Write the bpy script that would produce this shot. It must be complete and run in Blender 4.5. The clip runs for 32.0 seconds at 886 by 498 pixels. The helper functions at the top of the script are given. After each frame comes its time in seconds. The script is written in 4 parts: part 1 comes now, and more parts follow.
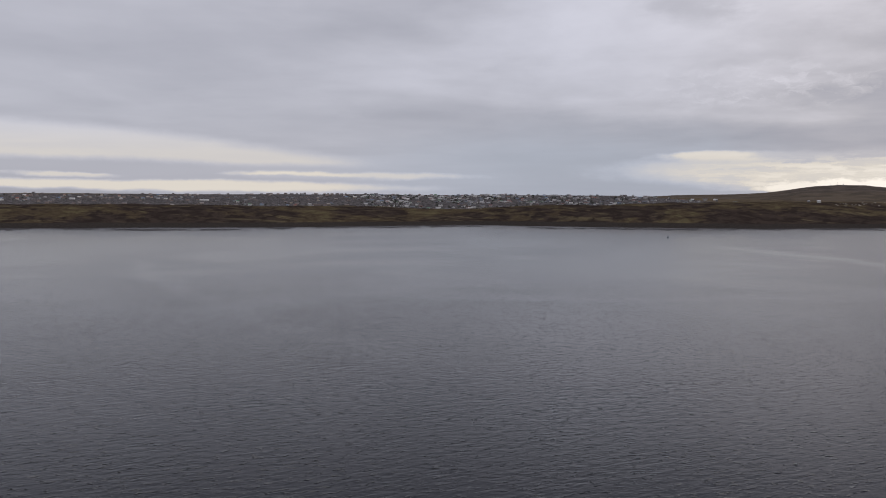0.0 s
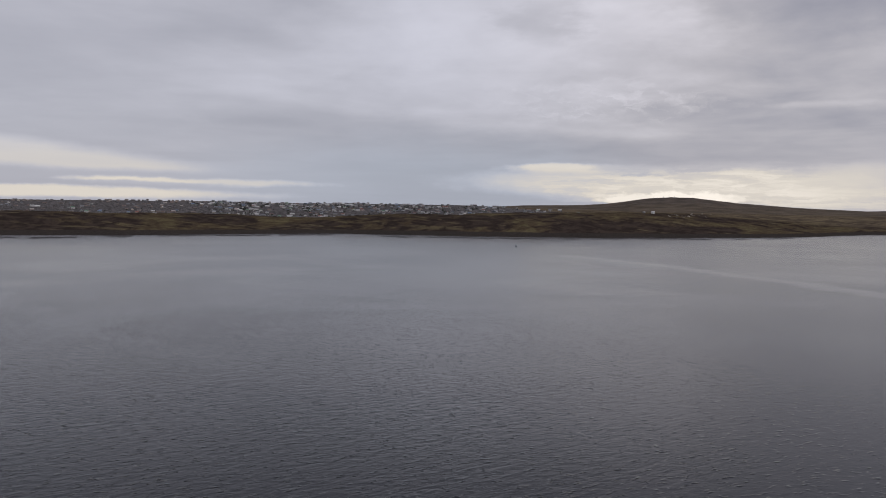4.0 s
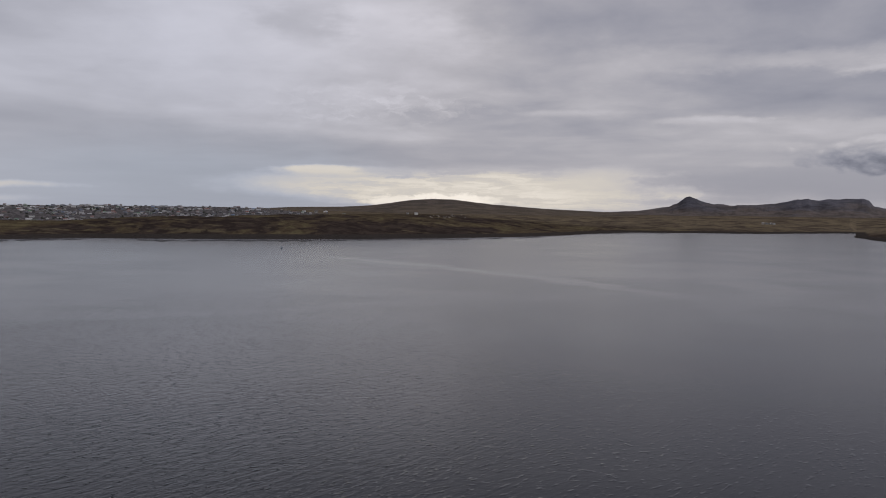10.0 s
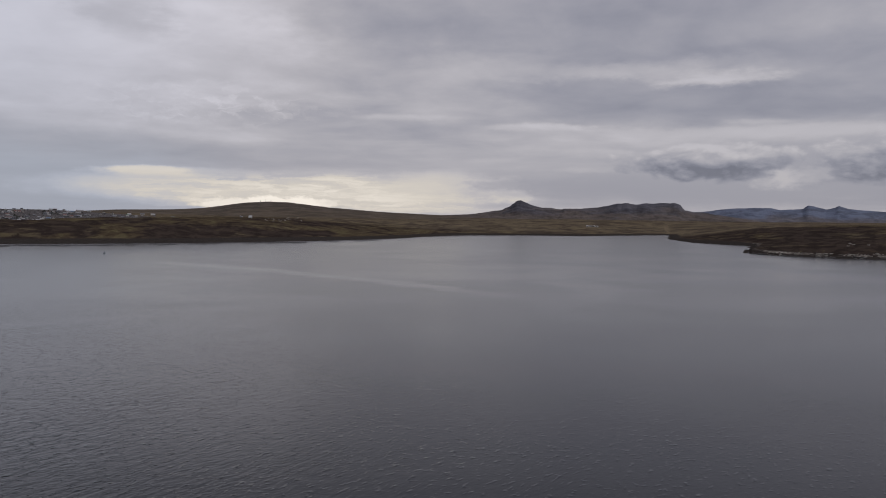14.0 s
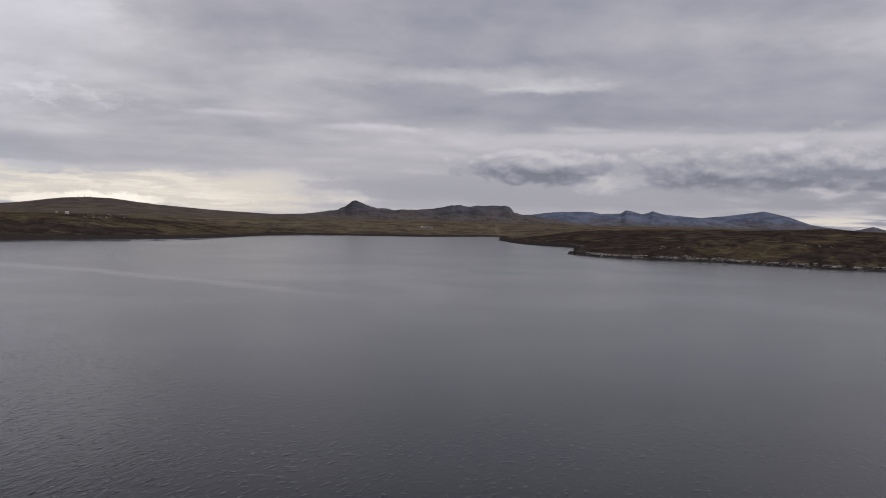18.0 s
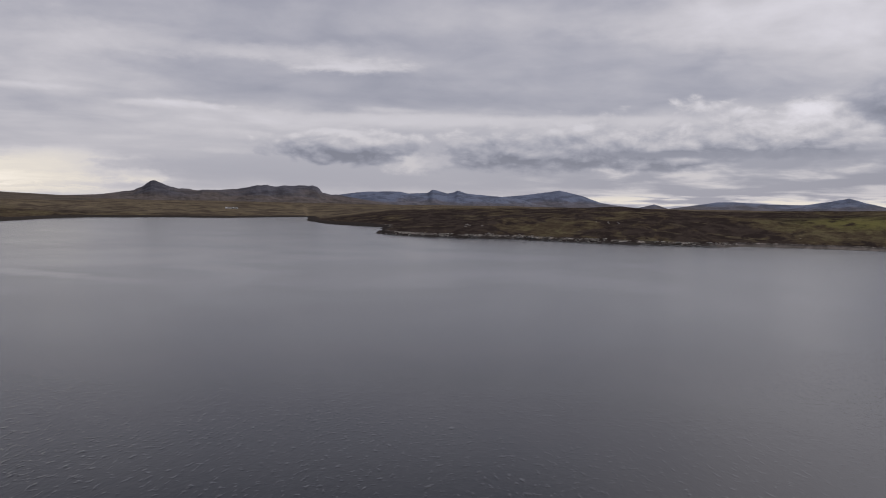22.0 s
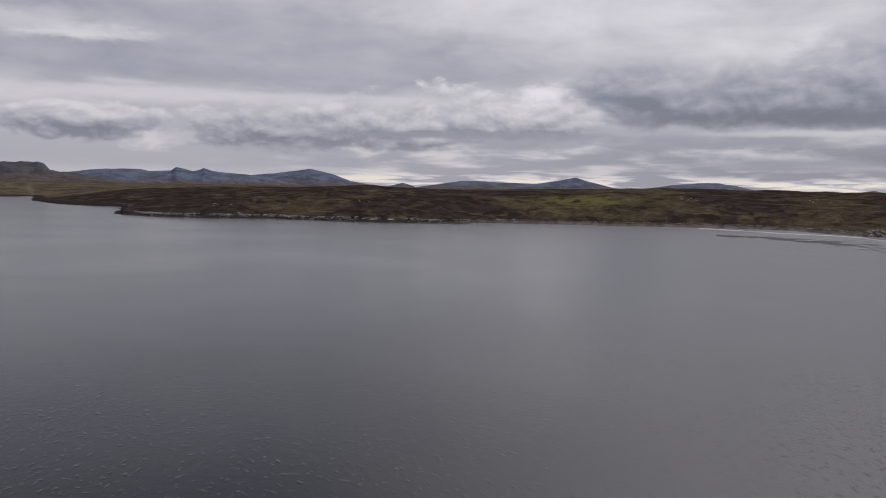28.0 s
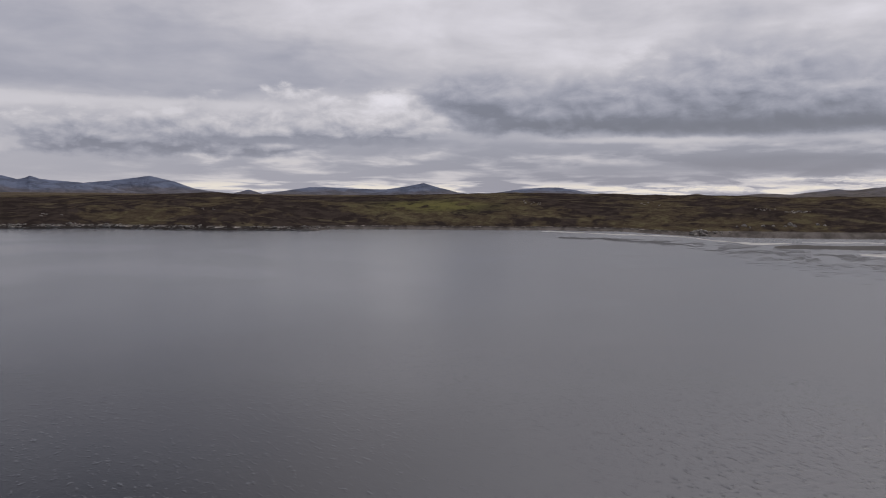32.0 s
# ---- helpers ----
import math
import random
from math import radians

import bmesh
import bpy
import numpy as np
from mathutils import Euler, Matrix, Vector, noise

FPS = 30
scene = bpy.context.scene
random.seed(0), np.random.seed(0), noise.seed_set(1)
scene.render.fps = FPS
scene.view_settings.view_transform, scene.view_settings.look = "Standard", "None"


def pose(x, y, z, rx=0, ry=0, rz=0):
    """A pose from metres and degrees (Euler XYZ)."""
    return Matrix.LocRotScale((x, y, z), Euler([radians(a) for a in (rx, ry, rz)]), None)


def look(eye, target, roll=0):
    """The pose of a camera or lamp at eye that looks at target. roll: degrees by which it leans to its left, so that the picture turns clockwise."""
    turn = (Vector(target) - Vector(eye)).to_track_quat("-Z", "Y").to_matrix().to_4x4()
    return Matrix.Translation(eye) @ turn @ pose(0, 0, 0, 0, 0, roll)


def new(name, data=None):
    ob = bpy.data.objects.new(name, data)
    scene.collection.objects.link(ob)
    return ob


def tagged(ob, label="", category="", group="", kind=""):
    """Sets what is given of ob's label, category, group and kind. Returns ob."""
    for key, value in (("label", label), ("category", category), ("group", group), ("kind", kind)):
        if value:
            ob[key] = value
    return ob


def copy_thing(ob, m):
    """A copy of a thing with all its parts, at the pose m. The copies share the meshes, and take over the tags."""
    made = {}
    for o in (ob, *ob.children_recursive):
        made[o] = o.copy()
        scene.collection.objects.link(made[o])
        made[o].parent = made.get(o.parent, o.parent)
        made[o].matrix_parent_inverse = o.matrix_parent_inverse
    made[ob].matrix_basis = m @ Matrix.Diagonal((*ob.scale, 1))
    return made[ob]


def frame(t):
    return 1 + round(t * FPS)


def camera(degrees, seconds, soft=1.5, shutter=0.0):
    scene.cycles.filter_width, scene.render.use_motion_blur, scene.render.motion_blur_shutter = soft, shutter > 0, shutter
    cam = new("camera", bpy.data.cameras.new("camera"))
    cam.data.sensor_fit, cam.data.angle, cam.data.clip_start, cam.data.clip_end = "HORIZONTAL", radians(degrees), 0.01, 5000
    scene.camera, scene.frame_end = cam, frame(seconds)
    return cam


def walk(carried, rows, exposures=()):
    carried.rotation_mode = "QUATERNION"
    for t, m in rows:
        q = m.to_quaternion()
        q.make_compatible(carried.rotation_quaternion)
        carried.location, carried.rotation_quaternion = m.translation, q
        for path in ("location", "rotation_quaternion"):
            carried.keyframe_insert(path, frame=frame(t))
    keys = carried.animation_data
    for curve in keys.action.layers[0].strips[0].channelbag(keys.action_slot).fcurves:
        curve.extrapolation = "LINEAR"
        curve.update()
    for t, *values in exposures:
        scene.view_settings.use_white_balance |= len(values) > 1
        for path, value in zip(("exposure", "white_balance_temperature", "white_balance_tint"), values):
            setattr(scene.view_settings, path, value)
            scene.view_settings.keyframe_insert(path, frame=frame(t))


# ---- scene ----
import colorsys

EYE = 40.0
cam = camera(56.25, 32.0, soft=1.0)
# seconds, bearing (clockwise from +y), pitch, lean to the left
ROWS = [
    (0.0, -5.39, -3.46, 0.40),
    (0.5, -3.95, -3.40, 0.43),
    (1.0, -2.69, -3.42, 0.52),
    (1.5, -1.43, -3.45, 0.58),
    (2.0, -0.29, -3.53, 0.37),
    (2.5, 1.06, -3.46, 0.36),
    (3.0, 2.27, -3.18, 0.63),
    (3.5, 3.54, -2.87, 0.87),
    (5.5, 8.35, -2.62, 0.85),
    (6.0, 9.69, -2.59, 1.03),
    (6.5, 11.25, -2.34, 0.94),
    (7.0, 12.49, -2.44, 0.91),
    (7.5, 13.47, -2.66, 1.09),
    (8.0, 14.50, -2.69, 1.14),
    (8.5, 15.92, -2.58, 0.88),
    (9.0, 17.59, -2.50, 0.86),
    (9.5, 19.15, -2.42, 0.70),
    (10.0, 20.83, -2.41, 0.70),
    (10.5, 22.10, -2.57, 0.60),
    (11.0, 23.38, -2.66, 0.47),
    (11.5, 24.91, -2.52, 0.50),
    (12.0, 26.94, -2.25, 0.51),
    (12.5, 28.40, -2.13, 0.52),
    (13.0, 29.74, -1.85, 0.47),
    (13.5, 30.88, -1.95, 0.46),
    (14.0, 32.05, -2.06, 0.71),
    (14.5, 33.23, -2.08, 0.87),
    (16.5, 39.14, -2.37, 1.07),
    (17.0, 40.44, -2.34, 1.21),
    (17.5, 41.84, -2.13, 1.33),
    (18.0, 43.40, -1.83, 1.49),
    (18.5, 44.92, -1.62, 1.47),
    (19.0, 46.43, -1.64, 1.45),
    (19.5, 48.06, -2.13, 1.53),
    (20.0, 49.71, -2.52, 1.16),
    (20.5, 51.44, -2.70, 1.24),
    (21.0, 53.22, -2.82, 1.22),
    (21.5, 54.93, -2.82, 1.22),
    (22.0, 56.58, -2.93, 1.08),
    (22.5, 58.03, -3.04, 0.97),
    (23.0, 59.36, -3.36, 0.78),
    (23.5, 60.49, -3.59, 0.94),
    (24.0, 61.69, -3.44, 1.16),
    (24.5, 62.98, -3.54, 1.18),
    (26.5, 69.13, -3.68, 0.98),
    (27.0, 70.80, -3.83, 1.04),
    (27.5, 72.22, -4.01, 0.95),
    (28.0, 73.64, -4.11, 1.04),
    (28.5, 75.37, -4.27, 1.48),
    (29.0, 76.47, -4.26, 1.39),
    (29.5, 77.21, -4.15, 1.43),
    (30.0, 78.08, -3.97, 1.24),
    (30.5, 79.33, -3.77, 1.15),
    (31.0, 80.82, -3.73, 1.04),
    (31.5, 82.32, -3.61, 0.72),
    (32.0, 83.98, -3.57, 0.47),
]


def toward(bearing, pitch):
    a, e = radians(bearing), radians(pitch)
    return Vector((math.sin(a) * math.cos(e), math.cos(a) * math.cos(e), math.sin(e)))


walk(cam, [(t, look((0, 0, EYE), Vector((0, 0, EYE)) + 100 * toward(b, p), roll)) for t, b, p, roll in ROWS],
     exposures=[(0, 0.0), (6, -0.08), (13, -0.16), (19, 0.03), (24, 0.16), (28, 0.14), (32, 0.13)])

# ---- node helpers ----


class Net:
    """Short hand for wiring shader nodes."""

    def __init__(self, tree):
        self.tree = tree
        tree.nodes.clear()

    def node(self, kind, **settings):
        n = self.tree.nodes.new(kind)
        for key, value in settings.items():
            setattr(n, key, value)
        return n

    def put(self, socket, value):
        if isinstance(value, bpy.types.NodeSocket):
            self.tree.links.new(value, socket)
        elif value is not None:
            socket.default_value = value

    def math(self, op, a, b=None, c=None, clamp=False):
        n = self.node("ShaderNodeMath", operation=op, use_clamp=clamp)
        for s, v in zip(n.inputs, (a, b, c)):
            self.put(s, v)
        return n.outputs[0]

    def vec(self, op, a, b=None, scale=None):
        n = self.node("ShaderNodeVectorMath", operation=op)
        self.put(n.inputs[0], a)
        self.put(n.inputs[1], b)
        if scale is not None:
            self.put(n.inputs["Scale"], scale)
        return n.outputs["Value"] if op in ("LENGTH", "DOT_PRODUCT", "DISTANCE") else n.outputs["Vector"]

    def noise(self, vector, scale, detail=4.0, rough=0.55, warp=0.0, colour=False):
        n = self.node("ShaderNodeTexNoise")
        self.put(n.inputs["Vector"], vector)
        self.put(n.inputs["Scale"], scale)
        self.put(n.inputs["Detail"], detail)
        self.put(n.inputs["Roughness"], rough)
        self.put(n.inputs["Distortion"], warp)
        return n.outputs["Color" if colour else "Fac"]

    def step(self, value, lo, hi, a=0.0, b=1.0):
        n = self.node("ShaderNodeMapRange", interpolation_type="SMOOTHSTEP")
        for s, v in zip(n.inputs, (value, lo, hi, a, b)):
            self.put(s, v)
        return n.outputs[0]

    def mix(self, fac, a, b, blend="MIX"):
        n = self.node("ShaderNodeMix", data_type="RGBA", blend_type=blend)
        self.put(n.inputs["Factor"], fac)
        self.put(n.inputs["A"], a if isinstance(a, bpy.types.NodeSocket) else (*a, 1))
        self.put(n.inputs["B"], b if isinstance(b, bpy.types.NodeSocket) else (*b, 1))
        return n.outputs["Result"]

    def lerp(self, fac, a, b):
        n = self.node("ShaderNodeMix", data_type="FLOAT")
        self.put(n.inputs["Factor"], fac)
        self.put(n.inputs["A"], a)
        self.put(n.inputs["B"], b)
        return n.outputs["Result"]


# ---- sky and sun ----

SUN_BEARING, SUN_HEIGHT = 118.0, 46.0
world = bpy.data.worlds.new("overcast_sky")
scene.world = world
world.use_nodes = True
w = Net(world.node_tree)
coord = w.node("ShaderNodeTexCoord").outputs["Generated"]
sep = w.node("ShaderNodeSeparateXYZ")
w.put(sep.inputs[0], coord)
DEG = 180 / math.pi
bearing = w.math("MULTIPLY", w.math("ARCTAN2", sep.outputs[0], sep.outputs[1]), DEG)
height = w.math("MULTIPLY", w.math("ARCSINE", sep.outputs[2]), DEG)


def pair(x, y):
    n = w.node("ShaderNodeCombineXYZ")
    w.put(n.inputs[0], x)
    w.put(n.inputs[1], y)
    return n.outputs[0]


def centred(vector, scale, detail=5, rough=0.6):
    """Coloured noise between about -0.5 and 0.5, to bend the outlines of the clouds."""
    return w.vec("SUBTRACT", w.noise(w.vec("MULTIPLY", vector, (*scale, 1)), 1.0, detail, rough, colour=True), (0.5, 0.5, 0.5))


flat = pair(bearing, height)
# layers of cloud lie flat, so towards the horizon they close up into thin bands
raised = w.math("MAXIMUM", height, 0.0)
band_up = w.math("MULTIPLY", w.math("LOGARITHM", w.math("ADD", raised, 1.2), math.e), 3.4)
row_up = w.math("MULTIPLY", w.math("LOGARITHM", w.math("ADD", raised, 0.9), math.e), 3.6)
plan = pair(w.math("MULTIPLY", bearing, 0.065), band_up)
rows_plan = pair(w.math("MULTIPLY", bearing, 0.21), row_up)
drift = centred(flat, (0.10, 0.34))
puff = centred(flat, (0.42, 0.95), 7, 0.62)
grain = centred(flat, (1.1, 2.1), 6, 0.62)
soft = w.vec("ADD", flat, w.vec("ADD", w.vec("MULTIPLY", drift, (10.0, 2.4, 0.0)), w.vec("MULTIPLY", puff, (3.2, 1.0, 0.0))))
wisp = w.vec("ADD", flat, w.vec("ADD", w.vec("MULTIPLY", drift, (9.0, 0.40, 0.0)), w.vec("MULTIPLY", puff, (3.4, 0.30, 0.0))))
wisp = w.vec("ADD", wisp, w.vec("MULTIPLY", grain, (1.6, 0.16, 0.0)))
puffy = w.vec("ADD", flat, w.vec("ADD", w.vec("MULTIPLY", puff, (2.4, 1.0, 0.0)), w.vec("MULTIPLY", grain, (1.6, 0.9, 0.0))))
tilted = w.vec("ADD", wisp, pair(0.0, w.math("MULTIPLY", w.math("ADD", bearing, 31.0), 0.075)))
tatter = w.noise(w.vec("MULTIPLY", wisp, (0.30, 2.4, 1.0)), 1.0, 5, 0.62, 0.2)


def cloud(tone, shape, b, e, wb, we, edge, value, amount, broken=False):
    """Lays a cloud of that brightness over the sky: bearing, height and half its width and depth in degrees."""
    d = w.vec("LENGTH", w.vec("MULTIPLY", w.vec("SUBTRACT", shape, (b, e, 0)), (1 / wb, 1 / we, 0)))
    cover = w.step(d, 1 + edge, 1 - edge, 0, amount)
    if broken:
        cover = w.math("MULTIPLY", cover, w.step(tatter, 0.38, 0.64))
    return w.lerp(cover, tone, value)


# a sheet of high grey cloud with soft folds
fold = w.noise(plan, 0.9, 6, 0.5, 0.25)
ripple = w.noise(w.vec("MULTIPLY", plan, (3.2, 1.7, 1)), 1.0, 5, 0.52, 0.3)
tone = w.step(fold, 0.25, 0.75, 0.42, 0.54)
tone = w.lerp(w.step(height, 7, 2, 0, 0.5), tone, 0.43)
# the pale sheet over the town and the hill
tone = cloud(tone, soft, -31.3, 9.81, 15.0, 6.50, 0.9, 0.434, 0.6)
tone = cloud(tone, soft, 6.3, 11.42, 7.3, 3.74, 0.9, 0.610, 0.6)
tone = cloud(tone, soft, 12.9, 12.26, 11.8, 3.57, 0.9, 0.635, 0.6)
tone = cloud(tone, soft, 16.6, 12.30, 4.2, 1.63, 0.8, 0.701, 0.6)
tone = cloud(tone, soft, 11.6, 12.72, 2.3, 1.09, 0.9, 0.414, 0.5)
tone = cloud(tone, soft, 10.8, 12.59, 2.4, 1.06, 0.9, 0.431, 0.5)
tone = cloud(tone, soft, 7.2, 4.38, 17.6, 1.28, 0.8, 0.403, 0.75)
tone = cloud(tone, soft, 15.6, 4.23, 10.8, 0.84, 0.8, 0.371, 0.7)
tone = cloud(tone, soft, -12.3, 5.01, 11.3, 1.52, 0.9, 0.413, 0.5)
tone = cloud(tone, wisp, -7.9, 5.71, 3.1, 0.32, 0.8, 0.352, 0.5)
tone = cloud(tone, wisp, -7.3, 6.06, 4.8, 0.46, 0.8, 0.387, 0.5)
# blue-grey rain air and cream gaps low over the town
tone = cloud(tone, soft, 1.9, 1.28, 10.6, 3.07, 0.7, 0.413, 0.75)
tone = cloud(tone, soft, 3.9, 1.49, 6.4, 1.72, 0.8, 0.381, 0.6)
tone = cloud(tone, tilted, -28.2, 3.04, 19.5, 1.60, 0.25, 0.651, 0.7)
tone = cloud(tone, wisp, -30.9, 3.16, 2.5, 0.17, 0.6, 0.571, 0.7)
tone = cloud(tone, wisp, -29.8, 1.55, 12.0, 0.94, 0.3, 0.413, 0.95)
tone = cloud(tone, wisp, -14.0, 1.37, 13.1, 0.88, 0.3, 0.434, 0.9)
tone = cloud(tone, wisp, -15.0, 1.55, 4.0, 0.23, 0.5, 0.708, 0.9)
tone = cloud(tone, wisp, -9.2, 1.54, 4.8, 0.23, 0.5, 0.631, 0.8)
tone = cloud(tone, wisp, -30.3, 1.43, 2.9, 0.14, 0.6, 0.665, 0.8)
tone = cloud(tone, wisp, -25.2, 0.75, 16.6, 0.38, 0.35, 0.723, 0.8)
tone = cloud(tone, wisp, -33.4, 0.22, 10.8, 0.34, 0.4, 0.352, 0.9)
tone = cloud(tone, wisp, -17.7, 1.36, 9.1, 0.17, 0.5, 0.425, 0.8)
tone = cloud(tone, wisp, 20.2, 1.92, 13.9, 1.03, 0.3, 0.651, 0.65)
tone = cloud(tone, wisp, 12.9, 2.90, 3.3, 0.26, 0.6, 0.753, 0.6)
tone = cloud(tone, wisp, 17.9, 2.56, 2.0, 0.25, 0.5, 0.445, 0.85)
tone = cloud(tone, wisp, 20.7, 2.85, 5.8, 0.16, 0.6, 0.456, 0.6)
tone = cloud(tone, wisp, 19.3, 2.89, 4.6, 0.29, 0.5, 0.477, 0.85)
tone = cloud(tone, wisp, 12.4, 3.01, 2.2, 0.17, 0.6, 0.694, 0.7)
tone = cloud(tone, soft, 25.5, 1.41, 9.3, 0.97, 0.6, 0.694, 0.5)
tone = cloud(tone, wisp, 24.7, 1.64, 11.5, 1.20, 0.5, 0.828, 0.75, True)
tone = cloud(tone, wisp, 31.3, 1.72, 4.2, 0.77, 0.6, 0.694, 0.6)
tone = cloud(tone, wisp, 35.4, 2.37, 3.0, 0.49, 0.5, 0.477, 0.8)
tone = cloud(tone, wisp, 36.1, 2.40, 2.5, 0.38, 0.5, 0.372, 0.8)
tone = cloud(tone, wisp, 17.4, 0.41, 2.7, 0.19, 0.6, 0.502, 0.6)
tone = cloud(tone, puffy, 19.9, 0.94, 4.1, 0.47, 0.3, 0.967, 0.9)
tone = cloud(tone, puffy, 36.5, 1.67, 1.6, 0.51, 0.4, 0.771, 0.8)
tone = cloud(tone, puffy, 17.6, 0.90, 1.3, 0.48, 0.4, 0.831, 0.8)
# heavier layers over the mountains
tone = cloud(tone, soft, 39.8, 13.57, 15.1, 2.71, 0.45, 0.350, 0.8)
tone = cloud(tone, soft, 43.3, 7.85, 11.7, 1.45, 0.5, 0.340, 0.8)
tone = cloud(tone, soft, 54.6, 13.23, 20.0, 3.00, 0.5, 0.326, 0.7)
tone = cloud(tone, soft, 43.6, 8.37, 10.5, 1.13, 0.5, 0.326, 0.75)
tone = cloud(tone, soft, 58.2, 8.87, 24.0, 2.43, 0.6, 0.304, 0.7)
tone = cloud(tone, soft, 49.8, 10.36, 9.9, 0.80, 0.6, 0.296, 0.7)
tone = cloud(tone, soft, 58.0, 7.80, 20.9, 1.45, 0.7, 0.327, 0.6)
tone = cloud(tone, soft, 34.5, 4.47, 9.8, 1.60, 0.7, 0.414, 0.7)
tone = cloud(tone, soft, 37.9, 5.21, 9.2, 1.72, 0.7, 0.406, 0.6)
tone = cloud(tone, soft, 31.6, 10.17, 3.0, 1.01, 0.8, 0.584, 0.7)
tone = cloud(tone, soft, 44.7, 9.94, 6.5, 0.55, 0.7, 0.546, 0.5)
tone = cloud(tone, wisp, 29.1, 6.87, 2.9, 0.19, 0.8, 0.628, 0.6)
tone = cloud(tone, wisp, 38.3, 6.36, 2.5, 0.20, 0.8, 0.657, 0.6)
tone = cloud(tone, wisp, 49.8, 9.15, 2.3, 0.20, 0.7, 0.642, 0.6)
tone = cloud(tone, soft, 31.8, 8.93, 5.1, 2.54, 0.8, 0.472, 0.6)
tone = cloud(tone, soft, 49.9, 9.19, 2.9, 0.41, 0.8, 0.585, 0.8)
tone = cloud(tone, wisp, 38.8, 6.25, 2.3, 0.25, 0.8, 0.542, 0.7)
tone = cloud(tone, wisp, 53.0, 6.55, 2.1, 0.15, 0.8, 0.489, 0.6)
tone = cloud(tone, wisp, 45.3, 7.93, 2.4, 0.37, 0.8, 0.313, 0.6)
tone = cloud(tone, soft, 75.9, 11.88, 12.1, 1.11, 0.8, 0.495, 0.65)
tone = cloud(tone, soft, 83.5, 12.31, 10.1, 3.24, 0.8, 0.540, 0.7)
tone = cloud(tone, soft, 83.0, 12.58, 10.6, 2.70, 0.8, 0.558, 0.65)
tone = cloud(tone, soft, 62.7, 10.22, 9.6, 1.20, 0.7, 0.317, 0.6)
tone = cloud(tone, soft, 64.5, 7.48, 8.5, 1.33, 0.8, 0.353, 0.6)
tone = cloud(tone, wisp, 55.8, 5.51, 17.5, 0.65, 0.6, 0.518, 0.7)
tone = cloud(tone, wisp, 46.9, 4.72, 7.1, 0.40, 0.6, 0.540, 0.6)
tone = cloud(tone, wisp, 65.3, 5.52, 9.3, 0.41, 0.7, 0.522, 0.6)
tone = cloud(tone, wisp, 77.6, 6.24, 5.3, 0.75, 0.7, 0.499, 0.5)
# folds and ripples run through all the layers
stir = w.math("ADD", w.math("MULTIPLY", w.math("SUBTRACT", fold, 0.5), w.step(bearing, -5, 35, 0.10, 0.70)), w.math("MULTIPLY", w.math("SUBTRACT", ripple, 0.5), w.step(bearing, -20, 40, 0.16, 0.50)))
stir = w.math("MULTIPLY", stir, w.step(height, 2.0, 5.0, 0.25, 1.0))
tone = w.math("MULTIPLY", tone, w.math("ADD", 1.03, stir))
# small bright cells in a thin place of the cloud
cells = w.noise(w.vec("MULTIPLY", puffy, (0.55, 1.5, 1.0)), 1.0, 4, 0.6, 0.5)
thin = w.vec("LENGTH", w.vec("MULTIPLY", w.vec("SUBTRACT", soft, (15.5, 7.6, 0)), (1 / 8.5, 1 / 1.5, 0)))
tone = w.lerp(w.math("MULTIPLY", w.step(thin, 1.4, 0.2), w.step(cells, 0.42, 0.78, 0, 0.6)), tone, 0.72)
# the dull belt under the heaped cloud
tone = cloud(tone, soft, 53.5, 2.30, 18.8, 1.20, 0.5, 0.355, 0.75)
tone = cloud(tone, soft, 53.4, 1.82, 15.2, 1.06, 0.6, 0.340, 0.6)
tone = cloud(tone, wisp, 41.7, 3.46, 2.1, 0.19, 0.7, 0.576, 0.6)
tone = cloud(tone, wisp, 32.2, 2.44, 3.5, 0.76, 0.5, 0.653, 0.7)
tone = cloud(tone, wisp, 35.9, 2.35, 1.7, 0.27, 0.5, 0.411, 0.7)
tone = cloud(tone, soft, 64, 3.6, 22, 2.0, 0.35, 0.37, 0.8)
tone = cloud(tone, soft, 96, 3.0, 20, 2.2, 0.3, 0.34, 0.85)
# small rows of cloud far off, one behind the other
rows = w.noise(rows_plan, 1.0, 6, 0.52, 0.2)
far_off = w.math("MULTIPLY", w.step(height, 4.4, 3.2), w.step(bearing, 54, 72))
tone = w.lerp(w.math("MULTIPLY", far_off, w.step(rows, 0.60, 0.44, 0, 0.9)), tone, w.step(bearing, 70, 98, 0.30, 0.235))
tone = w.lerp(w.math("MULTIPLY", far_off, w.step(rows, 0.55, 0.69, 0, 0.9)), tone, w.step(bearing, 70, 98, 0.54, 0.47))
lowest = w.math("MULTIPLY", w.math("MULTIPLY", w.step(height, 1.3, 0.6), w.step(bearing, 62, 68)), w.step(rows, 0.44, 0.58))
tone = w.lerp(w.math("MULTIPLY", lowest, 0.9), tone, 0.70)


